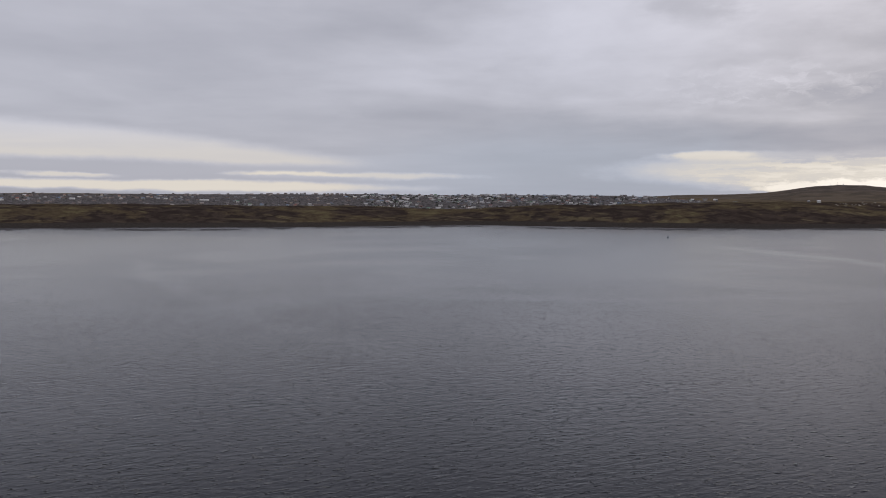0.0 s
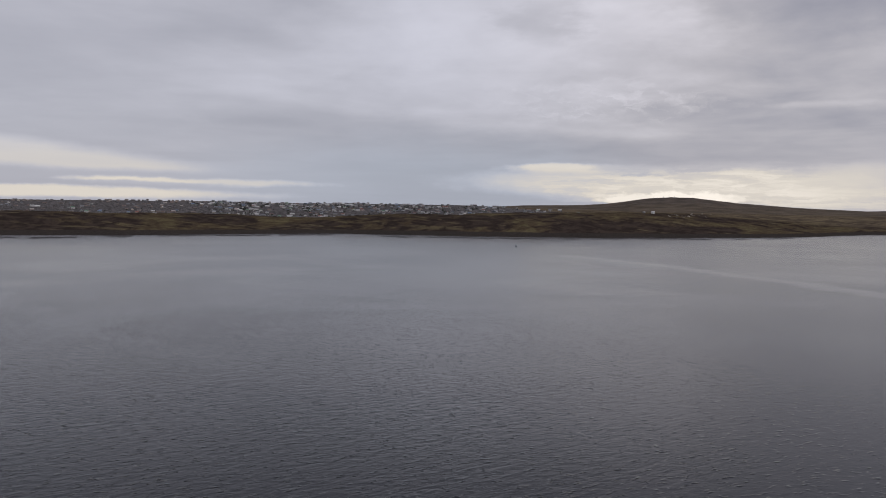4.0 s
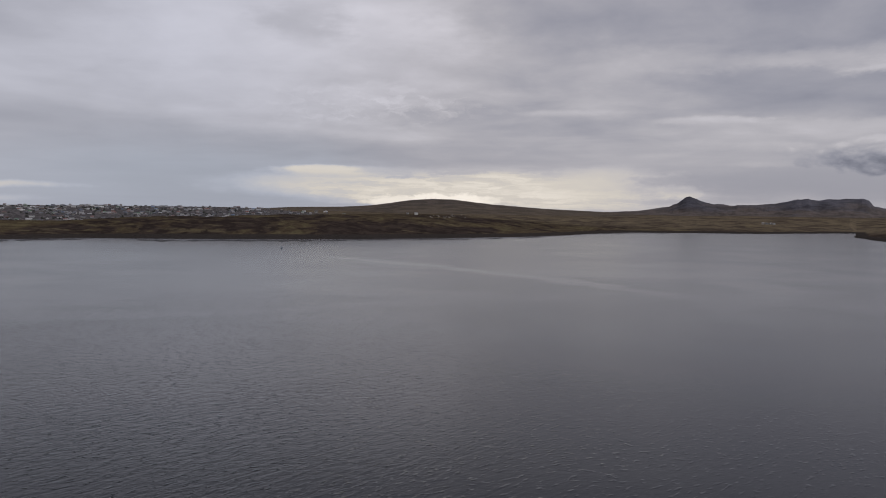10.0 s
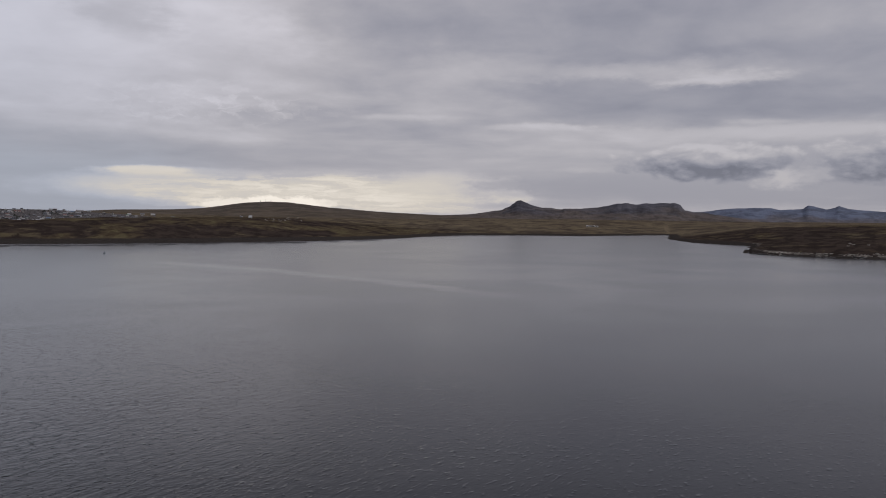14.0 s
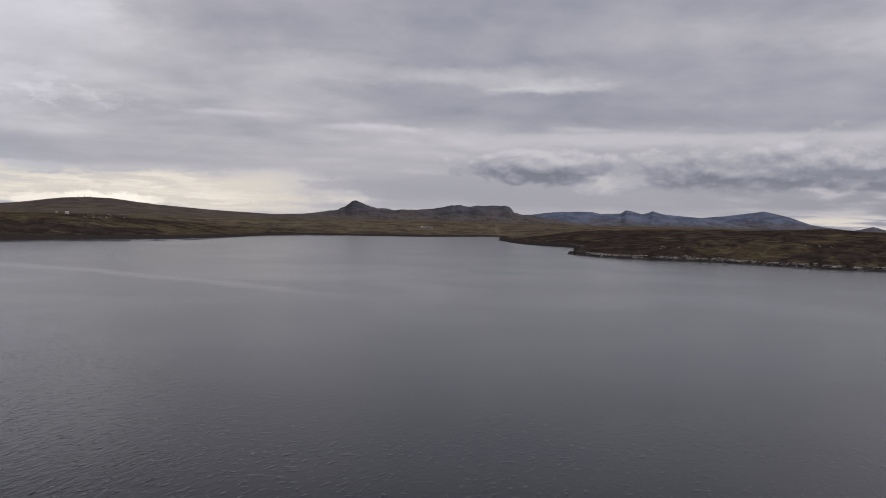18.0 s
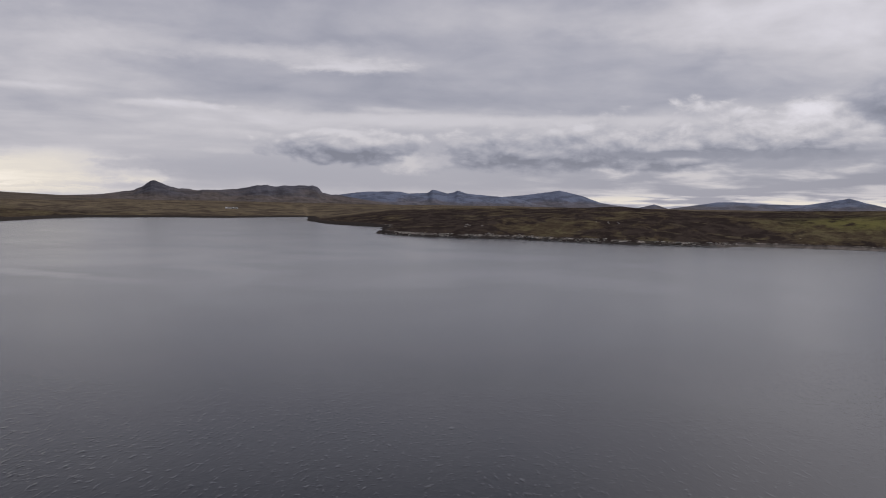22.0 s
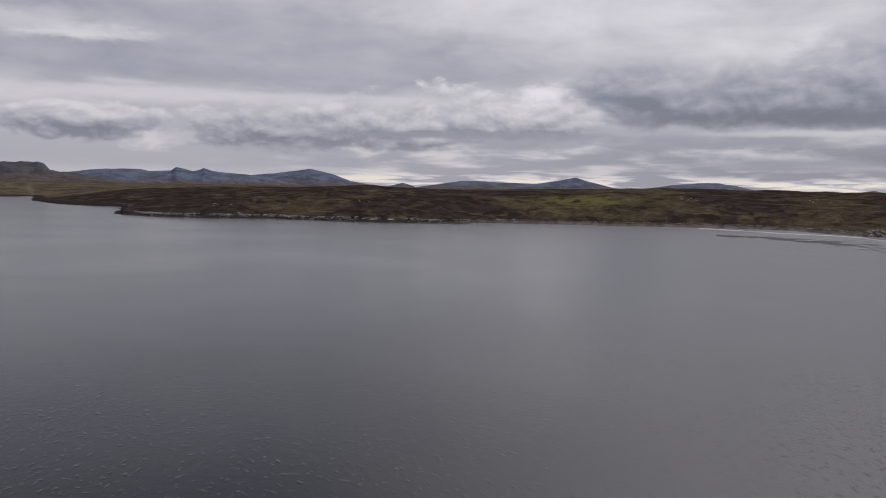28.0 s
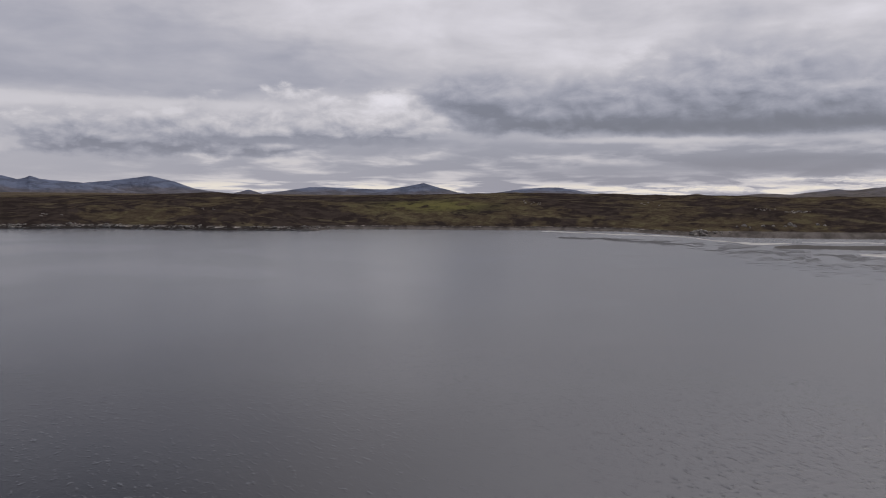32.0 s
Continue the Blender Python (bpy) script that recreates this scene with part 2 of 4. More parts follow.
def density(at, puffs, seed, lumps):
    """How thick a heap of cloud is, with round lumps and ragged edges."""
    body = -3.0
    for b, e, wb, we in puffs:
        d = w.vec("LENGTH", w.vec("MULTIPLY", w.vec("SUBTRACT", at, (b, e, 0)), (1 / wb, 1 / we, 0)))
        body = w.math("MAXIMUM", body, w.math("SUBTRACT", 1.0, d))
    moved = w.vec("ADD", at, (seed * 31.7, seed * 11.3, 0))
    ragged = w.noise(w.vec("MULTIPLY", moved, (0.36, 0.72, 1)), 1.0, 8, 0.56, 0.3)
    cell = w.node("ShaderNodeTexVoronoi", feature="SMOOTH_F1", voronoi_dimensions="2D")
    w.put(cell.inputs["Vector"], w.vec("ADD", w.vec("MULTIPLY", moved, (0.55, 0.95, 1)), w.vec("MULTIPLY", grain, (0.7, 0.7, 0))))
    w.put(cell.inputs["Scale"], 1.0)
    w.put(cell.inputs["Smoothness"], 0.6)
    lump = w.math("SUBTRACT", 0.45, cell.outputs["Distance"])
    rough = w.math("ADD", w.math("MULTIPLY", w.math("SUBTRACT", ragged, 0.5), 3.0), w.math("MULTIPLY", lump, 0.9))
    return w.math("ADD", body, w.math("MULTIPLY", rough, lumps)), w.math("SUBTRACT", ragged, 0.5)


def heap(tone, seed, puffs, base, span, dark, light, lumps=0.8, amount=0.88):
    """Heaped cloud: pale and lumpy towards its top, dull in its body, darkest along a level frayed base."""
    here, patchy = density(flat, puffs, seed, lumps)
    over = density(w.vec("ADD", flat, (0.30, 0.50, 0)), puffs, seed, lumps)[0]
    cover = w.step(here, -0.34, 0.30, 0, amount)
    frayed = w.math("ADD", height, w.math("MULTIPLY", w.vec("DOT_PRODUCT", puff, (0, 1, 0)), 1.5))
    frayed = w.math("ADD", frayed, w.math("MULTIPLY", w.vec("DOT_PRODUCT", grain, (0, 1, 0)), 0.35))
    cover = w.math("MULTIPLY", cover, w.step(frayed, base - 0.5, base + 0.4))
    up = w.step(w.math("ADD", frayed, w.math("MULTIPLY", patchy, 2.2)), base + 0.1, base + span)
    lobes = w.math("MULTIPLY", w.math("SUBTRACT", here, over), 0.17)
    shade = w.math("ADD", w.math("ADD", dark, w.math("MULTIPLY", up, light - dark)), lobes)
    shade = w.math("ADD", shade, w.math("MULTIPLY", patchy, 0.16))
    shade = w.math("MINIMUM", w.math("MAXIMUM", shade, dark * 0.8), light * 1.4)
    return w.lerp(cover, tone, shade)


tone = cloud(tone, wisp, 62, 5.9, 16, 0.35, 0.6, 0.52, 0.8)
tone = cloud(tone, puffy, 80.4, 6.5, 1.7, 0.6, 0.7, 0.72, 0.8)
tone = heap(tone, 1, [(49.6, 3.96, 4.1, 0.92), (51.3, 4.17, 3.0, 0.85), (59.4, 3.61, 2.8, 0.86), (61.4, 3.88, 4.2, 1.30), (61.9, 3.10, 6.5, 0.99)], 2.7, 2.6, 0.25, 0.40)
tone = cloud(tone, puffy, 53.9, 2.9, 1.6, 0.55, 0.6, 0.54, 0.85)
tone = cloud(tone, puffy, 56.5, 3.1, 1.5, 0.45, 0.6, 0.46, 0.7)
tone = heap(tone, 2, [(50.1, 3.84, 4.6, 0.95), (61.5, 3.9, 4.0, 1.4), (67.2, 4.1, 5.6, 1.7), (71.5, 3.6, 3.0, 1.0)], 2.7, 2.8, 0.235, 0.40)
tone = heap(tone, 3, [(75.4, 5.10, 3.4, 1.70), (79.7, 4.70, 3.8, 1.30), (72.0, 4.30, 3.0, 0.90)], 3.4, 2.6, 0.27, 0.46)
tone = cloud(tone, wisp, 76, 3.75, 9, 0.22, 0.6, 0.25, 0.7)
tone = heap(tone, 4, [(87.2, 6.9, 4.8, 1.9), (90.5, 5.6, 5.5, 1.5), (96.0, 6.2, 7.0, 2.2), (103.9, 7.22, 7.9, 3.27), (110.3, 5.83, 10.7, 2.20), (118.0, 6.5, 10.0, 3.0)], 4.35, 5.5, 0.165, 0.36, 0.42)
tone = cloud(tone, wisp, 105, 4.75, 12, 0.55, 0.6, 0.145, 0.8)
tone = cloud(tone, wisp, 107, 2.3, 8, 0.6, 0.5, 0.20, 0.9)
tone = cloud(tone, wisp, 96, 1.9, 6, 0.35, 0.6, 0.27, 0.8)
tone = cloud(tone, wisp, 91, 3.3, 7, 0.3, 0.6, 0.28, 0.7)
tone = cloud(tone, wisp, 99, 3.9, 6, 0.18, 0.7, 0.50, 0.7)
tone = cloud(tone, wisp, 101.0, 0.7, 6, 0.25, 0.5, 0.72, 0.9, True)
tone = cloud(tone, wisp, 109.5, 1.15, 6, 0.36, 0.5, 0.72, 0.9, True)
# higher up the overcast goes on, thinner and brighter round the sun
veil = w.vec("DOT_PRODUCT", coord, toward(SUN_BEARING, SUN_HEIGHT))
tone = w.lerp(w.step(height, 13.0, 24.0), tone, w.step(veil, 0.60, 0.96, 0.20, 1.5))
# thick cloud is bluish, thin cloud neutral, and cream low down where the light comes through
tint = w.mix(w.step(tone, 0.14, 0.52), (0.975, 1.0, 1.27), (1.04, 1.0, 1.075))
glow = w.math("MULTIPLY", w.step(height, 5.5, 2.5), w.step(tone, 0.46, 0.70))
rain = w.vec("LENGTH", w.vec("MULTIPLY", w.vec("SUBTRACT", soft, (3.0, 1.6, 0)), (1 / 15, 1 / 3.4, 0)))
tint = w.mix(w.step(bearing, 25, 0, 0, 0.6), tint, (0.975, 1.0, 1.17))
tint = w.mix(w.step(rain, 1.4, 0.3, 0, 0.8), tint, (0.93, 1.0, 1.19))
tint = w.mix(glow, tint, (1.085, 1.0, 0.90))
sky = w.vec("SCALE", tint, scale=tone)
nishita = w.node("ShaderNodeTexSky", sky_type="NISHITA", sun_disc=False, sun_elevation=radians(SUN_HEIGHT), sun_rotation=radians(SUN_BEARING))
sky = w.mix(0.05, sky, w.vec("SCALE", nishita.outputs[0], scale=0.1))
back = w.node("ShaderNodeBackground")
w.put(back.inputs[0], sky)
w.put(back.inputs[1], 1.0)
w.put(w.node("ShaderNodeOutputWorld").inputs[0], back.outputs[0])

sun = bpy.data.lights.new("sun", "SUN")
sun.energy, sun.angle, sun.color = 1.0, radians(30), (1.0, 0.96, 0.9)
new("sun", sun).matrix_world = look(2000 * toward(SUN_BEARING, SUN_HEIGHT), (0, 0, 0))


# ---- materials ----


def material(name, rough=0.8, metal=0.0):
    m = bpy.data.materials.new(name)
    m.use_nodes = True
    n = Net(m.node_tree)
    shader = n.node("ShaderNodeBsdfPrincipled")
    shader.inputs["Roughness"].default_value = rough
    shader.inputs["Metallic"].default_value = metal
    n.put(n.node("ShaderNodeOutputMaterial").inputs[0], shader.outputs[0])
    return m, n, shader


def painted(name, colour, rough=0.7, grain=1.5, spread=0.25, metal=0.0):
    """A weathered surface: two scales of stain, some relief and a shade of its own for each object."""
    m, n, shader = material(name, rough, metal)
    at = n.node("ShaderNodeTexCoord").outputs["Object"]
    stain = n.noise(at, grain * 0.3, 5)
    speck = n.noise(at, grain * 4, 3)
    own = n.node("ShaderNodeObjectInfo").outputs["Random"]
    dark = [c * (1 - spread) for c in colour]
    light = [min(1, c * (1 + spread)) for c in colour]
    shade = n.math("ADD", n.math("MULTIPLY", stain, 0.6), n.math("MULTIPLY", own, 0.4))
    c = n.mix(shade, dark, light)
    c = n.mix(n.math("MULTIPLY", n.step(speck, 0.5, 0.75), 0.3), c, [v * 0.5 for v in colour])
    n.put(shader.inputs["Base Color"], c)
    bump = n.node("ShaderNodeBump")
    bump.inputs["Strength"].default_value = 0.4
    bump.inputs["Distance"].default_value = 0.05
    n.put(bump.inputs["Height"], speck)
    n.put(shader.inputs["Normal"], bump.outputs[0])
    return m


def ground_material():
    m, n, shader = material("heath_and_grass", 0.95)
    shader.inputs["Specular IOR Level"].default_value = 0.0
    at = n.node("ShaderNodeTexCoord").outputs["Object"]
    cover = n.node("ShaderNodeAttribute", attribute_name="cover")
    part_of = n.node("ShaderNodeSeparateColor")
    n.put(part_of.inputs[0], cover.outputs["Color"])
    inland, meadow, rock, urban = part_of.outputs[0], part_of.outputs[1], part_of.outputs[2], cover.outputs["Alpha"]
    where = n.node("ShaderNodeSeparateXYZ")
    n.put(where.inputs[0], at)
    turn = n.math("ARCTAN2", where.outputs[0], where.outputs[1])
    side = n.math("MULTIPLY", turn, 180 / math.pi)
    away = n.vec("LENGTH", at)
    # plants grow in tongues that run down towards the bay
    slope = n.node("ShaderNodeCombineXYZ")
    n.put(slope.inputs[0], n.math("MULTIPLY", turn, 1150.0))
    n.put(slope.inputs[1], n.math("MULTIPLY", away, 0.40))
    slope = slope.outputs[0]
    region = n.noise(slope, 1 / 150, 4, 0.55, 0.8)
    big = n.noise(slope, 1 / 52, 6, 0.6, 0.7)
    mid = n.noise(slope, 1 / 19, 6, 0.62, 0.5)
    small = n.noise(at, 1 / 9, 5, 0.7)
    tuft = n.noise(at, 1 / 2.6, 3, 0.6)
    c = n.mix(n.step(mid, 0.40, 0.60), (0.026, 0.020, 0.018), (0.044, 0.034, 0.029))
    grass = n.mix(n.step(small, 0.38, 0.64), (0.048, 0.036, 0.025), (0.074, 0.058, 0.037))
    patch = n.math("ADD", n.math("MULTIPLY", region, 0.45), n.math("ADD", n.math("MULTIPLY", big, 0.35), n.math("MULTIPLY", mid, 0.2)))
    # dark heath keeps to the headland, grass to the open slopes
    patch = n.math("SUBTRACT", patch, n.math("MULTIPLY", n.math("MULTIPLY", n.step(side, 44, 50), n.step(side, 80, 72)), 0.035))
    c = n.mix(n.step(patch, 0.485, 0.535), c, grass)
    c = n.mix(n.step(n.math("ADD", n.math("MULTIPLY", patch, 0.7), n.math("MULTIPLY", mid, 0.3)), 0.535, 0.585, 0, 0.8), c, n.mix(small, (0.070, 0.059, 0.032), (0.112, 0.095, 0.054)))
    # pale seams of dry grass that climb along the slope
    climb = n.node("ShaderNodeMapping")
    climb.inputs["Rotation"].default_value = (0, 0, radians(14))
    n.put(climb.inputs["Vector"], slope)
    seam = n.noise(n.vec("MULTIPLY", climb.outputs[0], (1 / 95, 1 / 17, 1)), 1.0, 4, 0.5, 0.3)
    c = n.mix(n.math("MULTIPLY", n.step(seam, 0.575, 0.64, 0, 0.65), n.step(mid, 0.38, 0.55)), c, n.mix(small, (0.085, 0.070, 0.040), (0.130, 0.108, 0.066)))
    c = n.mix(n.step(small, 0.42, 0.33, 0, 0.4), c, (0.024, 0.019, 0.016))
    c = n.mix(n.math("MULTIPLY", meadow, n.step(mid, 0.34, 0.52)), c, (0.130, 0.124, 0.042))
    c = n.mix(n.math("MULTIPLY", n.step(tuft, 0.5, 0.75), 0.4), c, (0.022, 0.018, 0.014))
    # paler dry grass on the moor farther inland
    moor = n.math("MULTIPLY", n.step(away, 2050, 2450), n.step(big, 0.34, 0.58, 0.35, 0.9))
    c = n.mix(moor, c, n.mix(n.step(mid, 0.36, 0.62), (0.076, 0.060, 0.046), (0.138, 0.112, 0.076)))
    town = n.mix(n.step(small, 0.4, 0.62), (0.045, 0.042, 0.044), (0.125, 0.117, 0.120))
    c = n.mix(urban, c, town)
    # bare rock and shingle along the water, wet and dark below
    edge = n.math("ADD", inland, n.math("MULTIPLY", n.math("SUBTRACT", small, 0.5), 0.16))
    stone = n.mix(n.step(small, 0.44, 0.56), (0.040, 0.036, 0.033), n.mix(n.step(tuft, 0.35, 0.7), (0.14, 0.125, 0.11), (0.44, 0.40, 0.365)))
    bank = n.math("MULTIPLY", n.step(edge, 0.20, 0.12), n.math("MULTIPLY", rock, n.step(mid, 0.38, 0.56)))
    c = n.mix(bank, c, stone)
    c = n.mix(n.step(edge, n.lerp(rock, 0.34, 0.11), n.lerp(rock, 0.24, 0.07)), c, n.mix(tuft, (0.012, 0.010, 0.010), (0.055, 0.048, 0.044)))
    # the sand of the beach, widening into a grey strand behind the flats
    reach = n.step(side, 99.5, 104, 0.09, 0.34)
    strand = n.math("MULTIPLY", n.math("MULTIPLY", n.step(side, 73.5, 76.5), n.step(side, 124, 118)), n.step(edge, n.math("ADD", reach, 0.04), n.math("SUBTRACT", reach, 0.04)))
    c = n.mix(strand, c, n.mix(n.step(mid, 0.35, 0.65), (0.070, 0.061, 0.055), (0.150, 0.132, 0.119)))
    n.put(shader.inputs["Base Color"], c)
    bump = n.node("ShaderNodeBump")
    bump.inputs["Strength"].default_value = 0.6
    bump.inputs["Distance"].default_value = 1.2
    n.put(bump.inputs["Height"], n.math("ADD", n.math("MULTIPLY", small, 2.0), tuft))
    n.put(shader.inputs["Normal"], bump.outputs[0])
    return m


def mountain_material(name, moor, heath, stone, rise):
    """Brown moor on the foot, heath above it, and bare stone in crags and screes towards the top."""
    m, n, shader = material(name, 0.95)
    shader.inputs["Specular IOR Level"].default_value = 0.1
    at = n.node("ShaderNodeTexCoord").outputs["Object"]
    where = n.node("ShaderNodeSeparateXYZ")
    n.put(where.inputs[0], at)
    big = n.noise(at, 1 / 260, 6, 0.6, 0.6)
    mid = n.noise(n.vec("MULTIPLY", at, (1.0, 1.0, 2.2)), 1 / 75, 6, 0.62, 0.5)
    small = n.noise(n.vec("MULTIPLY", at, (1.0, 1.0, 1.6)), 1 / 22, 5, 0.65)
    up = n.math("ADD", n.math("DIVIDE", n.math("SUBTRACT", where.outputs[2], 42.0), rise), n.math("MULTIPLY", n.math("SUBTRACT", big, 0.5), 1.5))
    c = n.mix(n.step(mid, 0.36, 0.64), [v * 0.62 for v in moor], moor)
    c = n.mix(n.step(up, 0.25, 0.75), c, n.mix(n.step(mid, 0.38, 0.62), [v * 0.75 for v in heath], [v * 1.25 for v in heath]))
    crag = n.math("ADD", n.math("MULTIPLY", small, 0.6), n.math("ADD", n.math("MULTIPLY", mid, 0.4), n.math("MULTIPLY", up, 0.05)))
    c = n.mix(n.step(crag, 0.52, 0.68, 0, 0.38), c, stone)
    c = n.mix(n.step(crag, 0.48, 0.38, 0, 0.35), c, [v * 0.5 for v in heath])
    n.put(shader.inputs["Base Color"], c)
    bump = n.node("ShaderNodeBump")
    bump.inputs["Strength"].default_value = 0.9
    bump.inputs["Distance"].default_value = 2.5
    n.put(bump.inputs["Height"], n.math("ADD", small, n.math("MULTIPLY", mid, 2.0)))
    n.put(shader.inputs["Normal"], bump.outputs[0])
    return m


def water_material():
    m, n, shader = material("sea_water", 0.20)
    shader.inputs["Base Color"].default_value = (0.009, 0.010, 0.013, 1)
    shader.inputs["IOR"].default_value = 1.333
    at = n.node("ShaderNodeTexCoord").outputs["Object"]
    turn = n.node("ShaderNodeMapping")
    turn.inputs["Rotation"].default_value = (0, 0, radians(-30))
    n.put(turn.inputs["Vector"], at)
    drawn = n.vec("MULTIPLY", turn.outputs[0], (0.46, 1.0, 1.0))
    chop = n.math("ADD", n.math("MULTIPLY", n.noise(drawn, 1 / 1.5, 2, 0.55, 0.4), 0.26), n.step(n.noise(drawn, 1 / 0.9, 2, 0.5, 0.3), 0.58, 0.74, 0, 0.58))
    ripple = n.noise(drawn, 1 / 0.55, 2, 0.5, 0.2)
    gust = n.noise(at, 1 / 140, 5, 0.6, 0.8)
    sway = n.math("MULTIPLY", n.math("SUBTRACT", n.noise(at, 1 / 70, 5, 0.62), 0.5), 52.0)

    def slick(x0, y0, x1, y1, bow, half):
        """A long smooth streak on the water between two points."""
        length = math.hypot(x1 - x0, y1 - y0)
        ax, ay = (x1 - x0) / length, (y1 - y0) / length
        rel = n.vec("SUBTRACT", at, (x0, y0, 0))
        u = n.vec("DOT_PRODUCT", rel, (ax, ay, 0))
        v = n.vec("DOT_PRODUCT", rel, (-ay, ax, 0))
        curve = n.math("MULTIPLY", n.math("MULTIPLY", u, n.math("SUBTRACT", length, u)), 4 * bow / length ** 2)
        v = n.math("ABSOLUTE", n.math("ADD", n.math("SUBTRACT", v, curve), sway))
        ends = n.math("MULTIPLY", n.step(u, -60, 40), n.step(u, length + 60, length - 60))
        return n.math("MULTIPLY", n.step(v, half, half * 0.2), ends)

    calm = n.math("MAXIMUM", n.math("MULTIPLY", slick(170, 740, 258, 372, 14, 17), 0.85), n.math("MULTIPLY", slick(-230, 480, -20, 190, -12, 9), 0.35))
    # wind reaches the open bay; under the headland it is calmer
    where = n.node("ShaderNodeSeparateXYZ")
    n.put(where.inputs[0], at)
    side = n.math("MULTIPLY", n.math("ARCTAN2", where.outputs[0], where.outputs[1]), 180 / math.pi)
    lee = n.math("MULTIPLY", n.step(side, 0, 38), n.step(side, 125, 75, 0.45, 1.0))
    wind = n.math("MULTIPLY", n.step(gust, 0.30, 0.68, 0.4, 1.0), n.math("SUBTRACT", 1.0, n.math("MULTIPLY", lee, 0.64)))
    wind = n.math("MULTIPLY", wind, n.math("SUBTRACT", 1.0, n.math("MULTIPLY", calm, 0.6)))
    wind = n.math("MULTIPLY", wind, n.step(n.vec("LENGTH", at), 520, 105, 0.0, 1.0))
    open_water = n.math("MULTIPLY", n.step(side, 80, 98), n.step(side, 170, 125))
    n.put(shader.inputs["Roughness"], n.math("MULTIPLY", n.lerp(calm, n.step(gust, 0.32, 0.66, 0.162, 0.19), 0.138), n.math("ADD", 1.0, n.math("MULTIPLY", open_water, 0.35))))
    bump = n.node("ShaderNodeBump")
    bump.inputs["Distance"].default_value = 0.46
    n.put(bump.inputs["Strength"], wind)
    n.put(bump.inputs["Height"], n.math("ADD", chop, n.math("MULTIPLY", ripple, 0.10)))
    n.put(shader.inputs["Normal"], bump.outputs[0])
    return m


GROUND = ground_material()
WATER = water_material()
HILL = mountain_material("hill_heath", (0.085, 0.066, 0.048), (0.062, 0.049, 0.040), (0.12, 0.105, 0.09), 60.0)
# the blue of both mountains is distance haze put into their base colours
NEAR_MOUNTAIN = mountain_material("hazy_mountain_heath_and_crag", (0.094, 0.077, 0.070), (0.054, 0.053, 0.066), (0.080, 0.080, 0.096), 105.0)
FAR_MOUNTAIN = mountain_material("hazy_far_mountain_heath", (0.112, 0.105, 0.120), (0.096, 0.112, 0.162), (0.110, 0.124, 0.172), 60.0)


# ---- the lie of the land ----

TABLE = np.random.RandomState(7).rand(512, 512)


def lattice(x, y):
    """Smooth random relief between 0 and 1, one cell a unit."""
    ix, iy = np.floor(x).astype(int), np.floor(y).astype(int)
    fx, fy = x - ix, y - iy
    fx, fy = fx * fx * (3 - 2 * fx), fy * fy * (3 - 2 * fy)
    a, b = TABLE[ix % 512, iy % 512], TABLE[(ix + 1) % 512, iy % 512]
    c, d = TABLE[ix % 512, (iy + 1) % 512], TABLE[(ix + 1) % 512, (iy + 1) % 512]
    return (a * (1 - fx) + b * fx) * (1 - fy) + (c * (1 - fx) + d * fx) * fy


def relief(x, y, size, octaves=4):
    """Fractal relief of about -1 to 1 with its largest forms that many metres across."""
    total, weight = np.zeros_like(x, dtype=float), 0.0
    for k in range(octaves):
        total += (lattice(x / size * 2 ** k + 17.3 * k, y / size * 2 ** k + 9.1 * k) * 2 - 1) * 0.5 ** k
        weight += 0.5 ** k
    return total / weight * 1.6


def smooth(v, lo, hi):
    t = np.clip((v - lo) / (hi - lo), 0, 1)
    return t * t * (3 - 2 * t)


# the shore as bearing and distance from the middle of the bay
TOWN_SHORE = [(-180, 4400), (-120, 3900), (-80, 2400), (-60, 1400), (-45, 1210), (-33.5, 1165), (-25, 1150), (-16.4, 1157), (-9.5, 1215), (-2.8, 1292), (1.1, 1268), (6.8, 1252), (12.2, 1271)]
BAY_HEAD = [(16, 1295), (18.3, 1352), (22.5, 1420), (26.5, 1545), (29.2, 1690), (31.5, 1955), (34.3, 2140), (39.3, 2215), (42, 2240), (45.7, 2500), (47.25, 2600)]
HEADLAND = [(47.3, 1985), (48.1, 1800), (49.05, 1670), (51, 1590), (52.35, 1545), (52.1, 1178), (54.2, 1095), (58, 1062), (61.9, 1070), (65.3, 1006), (69.3, 986), (72.6, 982)]
BEACH = [(75.2, 985), (76.3, 1035), (80.3, 1040), (85.8, 1035), (91.2, 1048), (96.4, 1040), (98.2, 985), (100.5, 945), (103.4, 938), (108, 950), (112, 975), (118, 930), (130, 1100), (150, 2400), (180, 4400)]
SHORE = TOWN_SHORE + BAY_HEAD + HEADLAND + BEACH
SHORE_XY = np.array([(r * math.sin(radians(b)), r * math.cos(radians(b))) for b, r in SHORE])
SHORE_B, SHORE_R = np.array([s[0] for s in SHORE], float), np.array([s[1] for s in SHORE], float)


def inland(x, y):
    """Metres from the shore line, above 0 on land."""
    b, r = np.degrees(np.arctan2(x, y)), np.hypot(x, y)
    best = np.full(x.shape, 1e9)
    for (x0, y0), (x1, y1) in zip(SHORE_XY, SHORE_XY[1:]):
        dx, dy = x1 - x0, y1 - y0
        t = np.clip(((x - x0) * dx + (y - y0) * dy) / (dx * dx + dy * dy), 0, 1)
        best = np.minimum(best, (x - x0 - t * dx) ** 2 + (y - y0 - t * dy) ** 2)
    mono = np.maximum.accumulate(SHORE_B + np.arange(len(SHORE_B)) * 1e-7)
    land = r > np.interp(b, mono, SHORE_R)
    return np.where(land, 1, -1) * np.sqrt(best) + 5 * relief(x, y, 60, 4)


